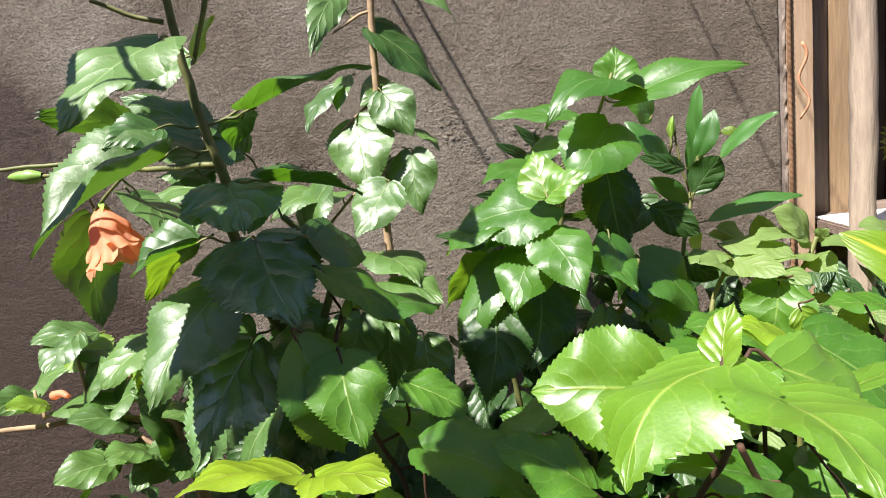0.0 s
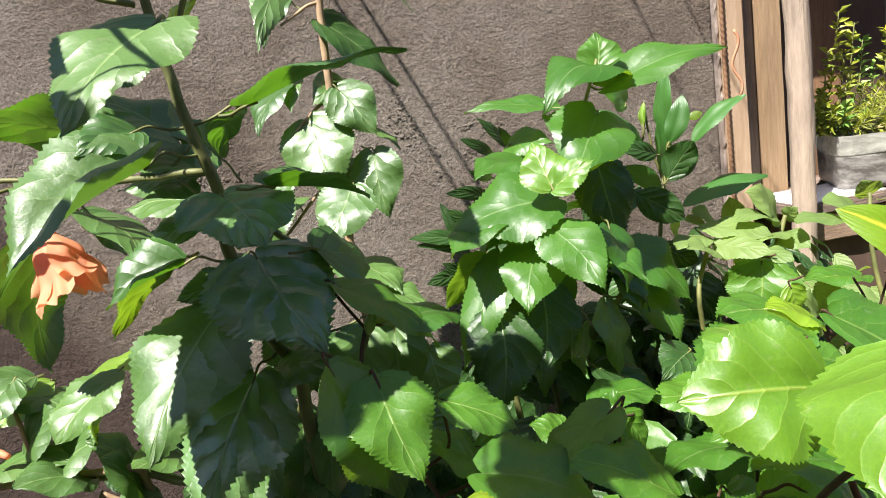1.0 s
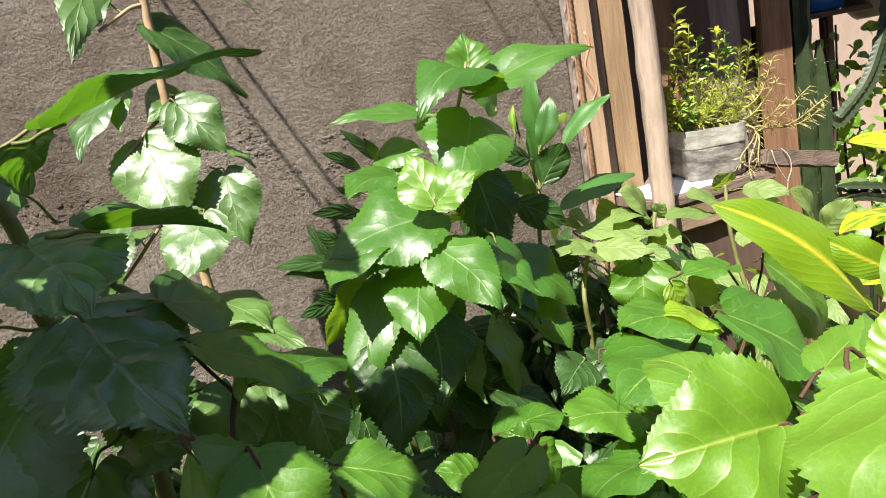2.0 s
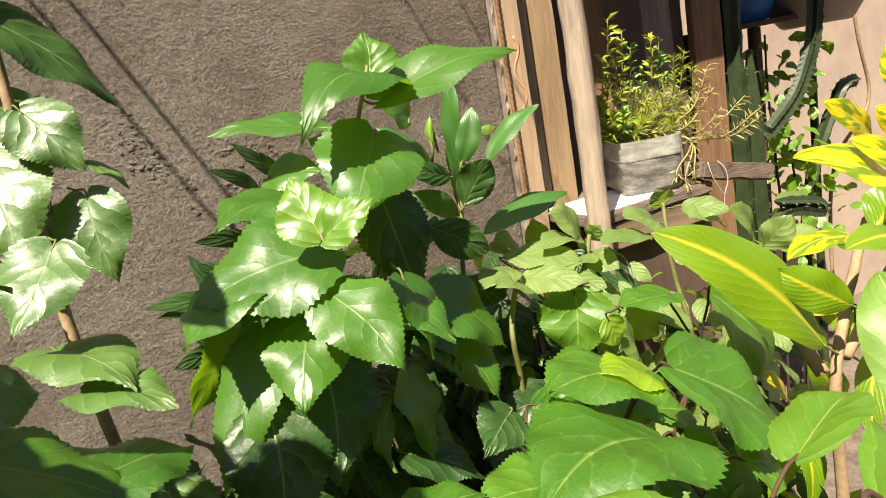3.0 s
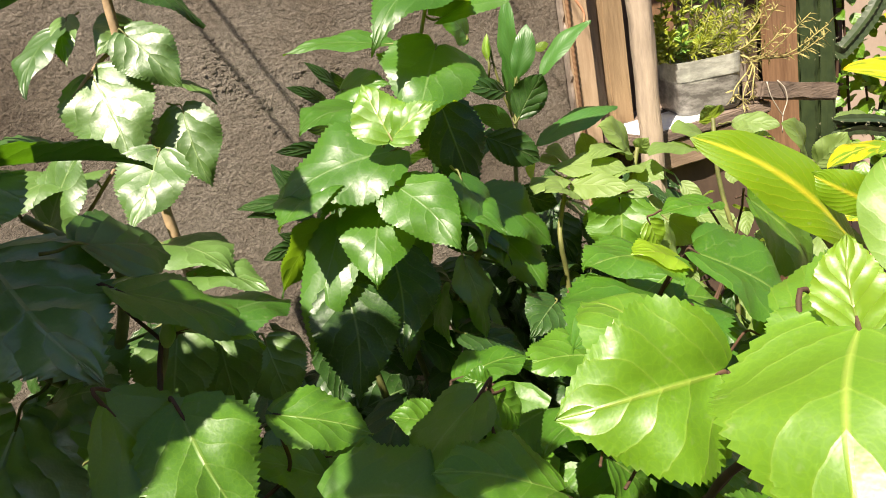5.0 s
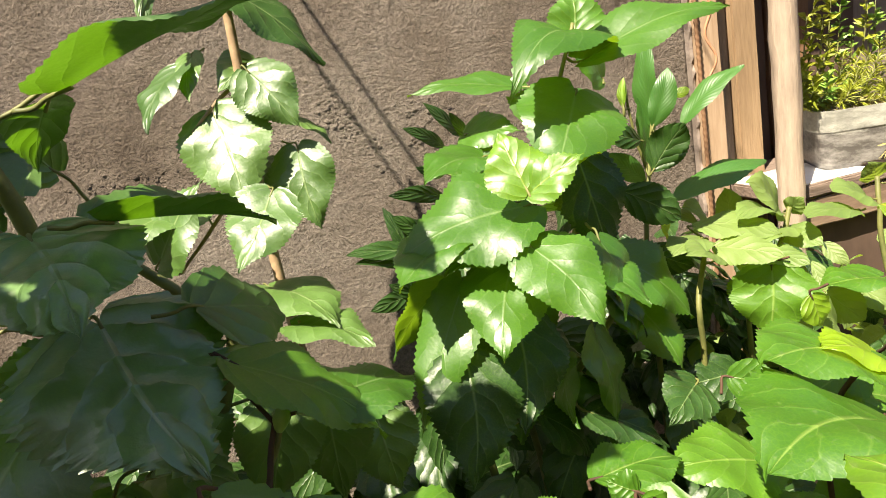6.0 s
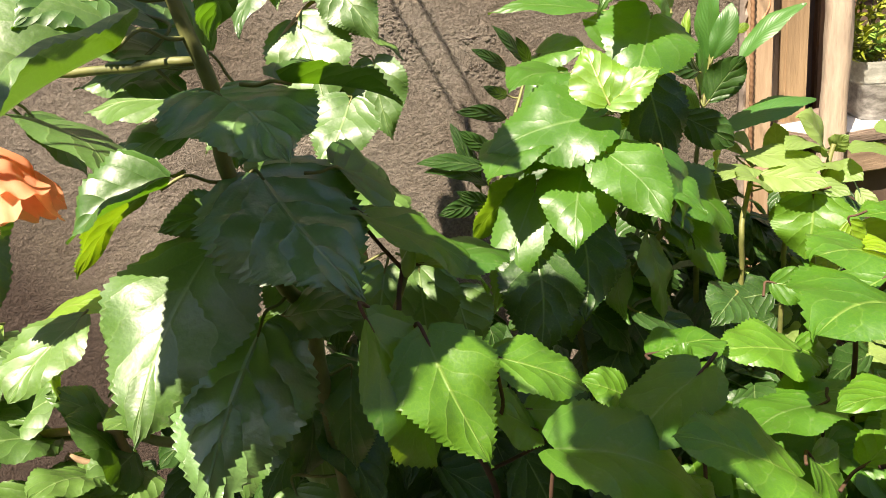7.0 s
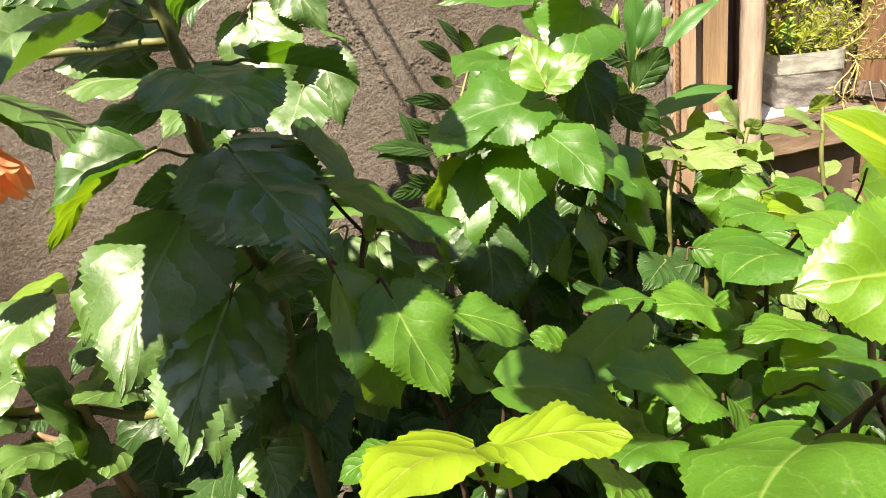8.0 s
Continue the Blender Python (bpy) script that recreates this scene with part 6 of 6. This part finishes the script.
cactus("tall_cactus", [(1.655, 1.72, 0), (1.660, 1.72, 0.7), (1.655, 1.71, 1.3), (1.660, 1.71, 1.84)], 0.032, "tall dark green ribbed columnar cactus beside the fence")
cactus("short_cactus", [(1.712, 1.70, 0), (1.715, 1.70, 0.7), (1.712, 1.70, 1.49)], 0.028, "dark green columnar cactus with a rounded top")
cactus("branching_cactus", [(1.70, 1.76, 0), (1.71, 1.75, 0.8), (1.735, 1.72, 1.22), (1.777, 1.700, 1.247), (1.890, 1.700, 1.324), (1.955, 1.700, 1.413), (1.997, 1.700, 1.522), (2.02, 1.70, 1.80)], 0.026, "long bending spiny cactus arm climbing to the side")
cactus("small_cactus", [(2.10, 1.85, 0), (2.10, 1.82, 0.9), (2.220, 1.780, 1.273), (2.332, 1.780, 1.319)], 0.024, "small spiny cactus arm against the pale wall")
cactus("low_cactus", [(1.02, 1.16, 0), (1.02, 1.16, 1.10), (1.206, 1.160, 1.195), (1.076, 1.160, 1.243)], 0.012, "low pale spiny cactus stem among the herbs", 4)

climber = shrub("leafy_climber", (1.85, 1.80, 0), "thin-stemmed climber with yellow-green leaves beside the cactus", [
    ([(1.83, 1.82, 0.0), (1.84, 1.80, 0.8), (1.86, 1.78, 1.2), (1.83, 1.77, 1.42), (1.81, 1.76, 1.54)], 0.006, 0.003),
    ([(1.93, 1.82, 0.0), (1.94, 1.80, 0.8), (1.90, 1.78, 1.15), (1.87, 1.77, 1.36), (1.86, 1.76, 1.52)], 0.005, 0.003),
    ([(2.02, 1.82, 0.0), (2.06, 1.80, 0.7), (2.0, 1.79, 1.05), (1.96, 1.78, 1.25)], 0.005, 0.003),
], STEM_RED, STEM_GREEN)
filler(climber, 130, (1.74, 1.70, 0.85), (2.04, 1.86, 1.50), (0.035, 0.070), LIME, 41, ROUND, 0.66)
filler(climber, 45, (1.95, 1.72, 0.75), (2.25, 1.88, 1.14), (0.035, 0.065), LIME, 42, ROUND, 0.66)
wire = thing("dry_vine", (2.50, 2.0, 0), "thin dry brown vine hanging before the pale wall", "vine")
v, f = tube(smooth_line([(2.50, 2.0, 0.0), (2.50, 2.0, 0.9), (2.748, 2.000, 1.176), (2.685, 2.000, 1.486), (2.55, 2.0, 2.2)], 8), (0.008, 0.006), 7)
mesh_object("stem", v, f, BARK, wire, True)
mast = thing("dark_mast", (2.30, 1.92, 0), "thin dark metal mast by the pale wall", "mast")
v, f = tube([(2.30, 1.92, z) for z in np.linspace(0, 1.515, 12)], (0.014, 0.014), 10)
mesh_object("mast_body", v, f, CACTUS, mast, True)

# a worn basin on the mast and a blue plastic tub beside it
def bowl(name, at, r, tall, mat, words, category, squash=1.0, seed=0):
    ob = thing(name, at, words, category)
    rings = [(0.55, 0.0), (0.62, 0.01), (0.86, tall * 0.5), (1.0, tall), (1.06, tall), (1.06, tall - 0.01), (0.97, tall - 0.006), (0.60, 0.014)]
    verts, faces, n = [], [], 28
    for rr, z in rings:
        for k in range(n):
            t = 2 * math.pi * k / n
            p = Vector((at[0] + r * rr * math.cos(t), at[1] + r * rr * math.sin(t) * squash, at[2] + z))
            verts.append(p + noise.noise_vector(p * 9 + Vector((seed, 0, 0))) * 0.008)
    for i in range(len(rings) - 1):
        for k in range(n):
            m = (k + 1) % n
            faces.append((i * n + k, i * n + m, (i + 1) * n + m, (i + 1) * n + k))
    faces.append(tuple(range(n - 1, -1, -1)))
    faces.append(tuple((len(rings) - 1) * n + k for k in range(n)))
    mesh_object("shell", verts, faces, mat, ob, True)
    return ob


bowl("old_basin", (2.33, 1.92, 1.515), 0.20, 0.16, BASIN, "worn greyish basin standing on the mast", "basin", 0.9)
rack = thing("high_rack", (2.02, 1.98, 0), "dark wooden rack holding a blue tub", "rack")
part("rack_board", box_bm((1.86, 1.885, 1.548), (2.26, 2.10, 1.565), 0.003, 0.002, 6, 2), BROWN_BOARD, rack)
for x, y in ((1.87, 2.06), (2.20, 2.06)):
    part("rack_leg", box_bm((x, y, 0.0), (x + 0.035, y + 0.035, 1.549), 0.003, 0.001, 8, x), BROWN_BOARD, rack)
bowl("blue_tub", (2.05, 1.985, 1.5655), 0.175, 0.22, BLUE, "bright blue plastic tub on the dark rack", "tub", 0.6, 4)

cord = thing("tied_cord", (1.112, 1.309, 1.306), "thin pale cord tied round the weathered board", "cord")
for pts in ([(1.112, 1.309, 1.306), (1.124, 1.303, 1.288), (1.128, 1.302, 1.262), (1.116, 1.302, 1.236), (1.115, 1.304, 1.20)],
            [(1.085, 1.309, 1.309), (1.089, 1.304, 1.280), (1.104, 1.302, 1.252), (1.116, 1.302, 1.234)]):
    v, f = tube(smooth_line(pts, 5), (0.0011, 0.0010), 6)
    mesh_object("strand", v, f, TWINE, cord, True)


# ---- the wilting hibiscus flower and buds ----
def hanging_flower(at, end):
    """A closed, wilting flower: green calyx over five crumpled petals rolled round each other."""
    at, end = Vector(at), Vector(end)
    ob = thing("hibiscus_flower", at, "wilting orange hibiscus flower hanging from the shrub", "flower")
    d = (end - at).normalized()
    n = (end - at).length
    a0 = d.orthogonal().normalized()
    b0 = d.cross(a0)
    rng = random.Random(8)
    for k in range(7):
        t0 = 2 * math.pi * k / 7 + rng.uniform(-0.2, 0.2)
        verts, faces = [], []
        stretch = rng.uniform(0.74, 1.04)
        flare = rng.uniform(0.85, 1.2)
        for i in range(25):
            u = i / 24
            r = n * 0.95 * flare * (0.07 + 0.40 * u ** 0.75 + 0.05 * math.sin(u * 7 + k))
            for j in range(17):
                w = j / 16 - 0.5
                t = t0 + w * (1.25 + 0.5 * math.sin(math.pi * u)) + 0.25 * u
                pleat = 1 + 0.07 * u * math.sin(j * 0.9 + k * 2 + 3 * u)
                p = at + d * n * u * stretch * (1 - 0.22 * abs(w) * u) + (a0 * math.cos(t) + b0 * math.sin(t)) * r * pleat
                p += noise.noise_vector(p * 70 + Vector((k, 0, 0))) * 0.003 * u
                p += d * 0.0022 * math.sin(j * 0.9 + k) * u ** 3
                verts.append(p)
        for i in range(24):
            for j in range(16):
                faces.append((i * 17 + j, i * 17 + j + 1, (i + 1) * 17 + j + 1, (i + 1) * 17 + j))
        mesh_object("petal", verts, faces, PETAL, ob, True)
    for k in range(5):
        t = 2 * math.pi * k / 5
        o = a0 * math.cos(t) + b0 * math.sin(t)
        s = d.cross(o)
        base = at - d * n * 0.10
        verts = [base + s * 0.003, base - s * 0.003, base + d * n * 0.08 + o * n * 0.10 - s * 0.003, base + d * n * 0.08 + o * n * 0.10 + s * 0.003, base + d * n * 0.20 + o * n * 0.17]
        mesh_object("sepal", verts, [(0, 1, 2, 3), (3, 2, 4)], YOUNG_PLAIN, ob, True)
    v, f = tube(smooth_line([at - d * n * 0.10, at + Vector((0.012, 0.0, 0.018)), at + Vector((0.045, -0.01, 0.040))], 5), (0.002, 0.0016), 6)
    mesh_object("flower_stalk", v, f, STEM_GREEN, ob, True)


def bud(at, tip, r):
    """A pointed green bud with a ring of bracts."""
    at, tip = Vector(at), Vector(tip)
    ob = thing("flower_bud", at, "pointed green hibiscus bud on a thin stalk", "flower bud")
    d = (tip - at).normalized()
    pts = [at + (tip - at) * u for u in np.linspace(0, 1, 9)]
    verts, faces = [], []
    a0 = d.orthogonal().normalized()
    b0 = d.cross(a0)
    for i, p in enumerate(pts):
        w = r * (math.sin(math.pi * (0.10 + 0.90 * i / 8)) ** 0.7 + 0.04) * (1.05 if i < 4 else 0.9)
        for k in range(10):
            t = 2 * math.pi * k / 10
            verts.append(p + (a0 * math.cos(t) + b0 * math.sin(t)) * w * (1.0 if k % 2 else 0.88))
    for i in range(8):
        for k in range(10):
            m = (k + 1) % 10
            faces.append((i * 10 + k, i * 10 + m, (i + 1) * 10 + m, (i + 1) * 10 + k))
    mesh_object("bud_body", verts, faces, YOUNG_PLAIN, ob, True)
    v, f = tube([at - d * 0.03 + Vector((0, 0.004, 0.004)), at - d * 0.012, at + d * 0.002], (0.0016, 0.002), 6)
    mesh_object("bud_stalk", v, f, STEM_GREEN, ob, True)


hanging_flower((-0.299, 0.878, 1.494), (-0.281, 0.855, 1.425))
bud((-0.320, 0.820, 1.538), (-0.357, 0.820, 1.541), 0.0075)
bud((0.407, 1.100, 1.486), (0.410, 1.100, 1.515), 0.004)
bud((-0.017, 0.735, 1.379), (-0.009, 0.735, 1.399), 0.005)

petals = thing("orange_bud", (-0.444, 0.930, 1.263), "small orange flower bud among the pale leaves", "flower bud")
v, f = tube(smooth_line([(-0.444, 0.930, 1.263), (-0.430, 0.925, 1.267), (-0.418, 0.920, 1.263)], 4), (0.006, 0.003), 8)
mesh_object("bud_body", v, f, PETAL, petals, True)
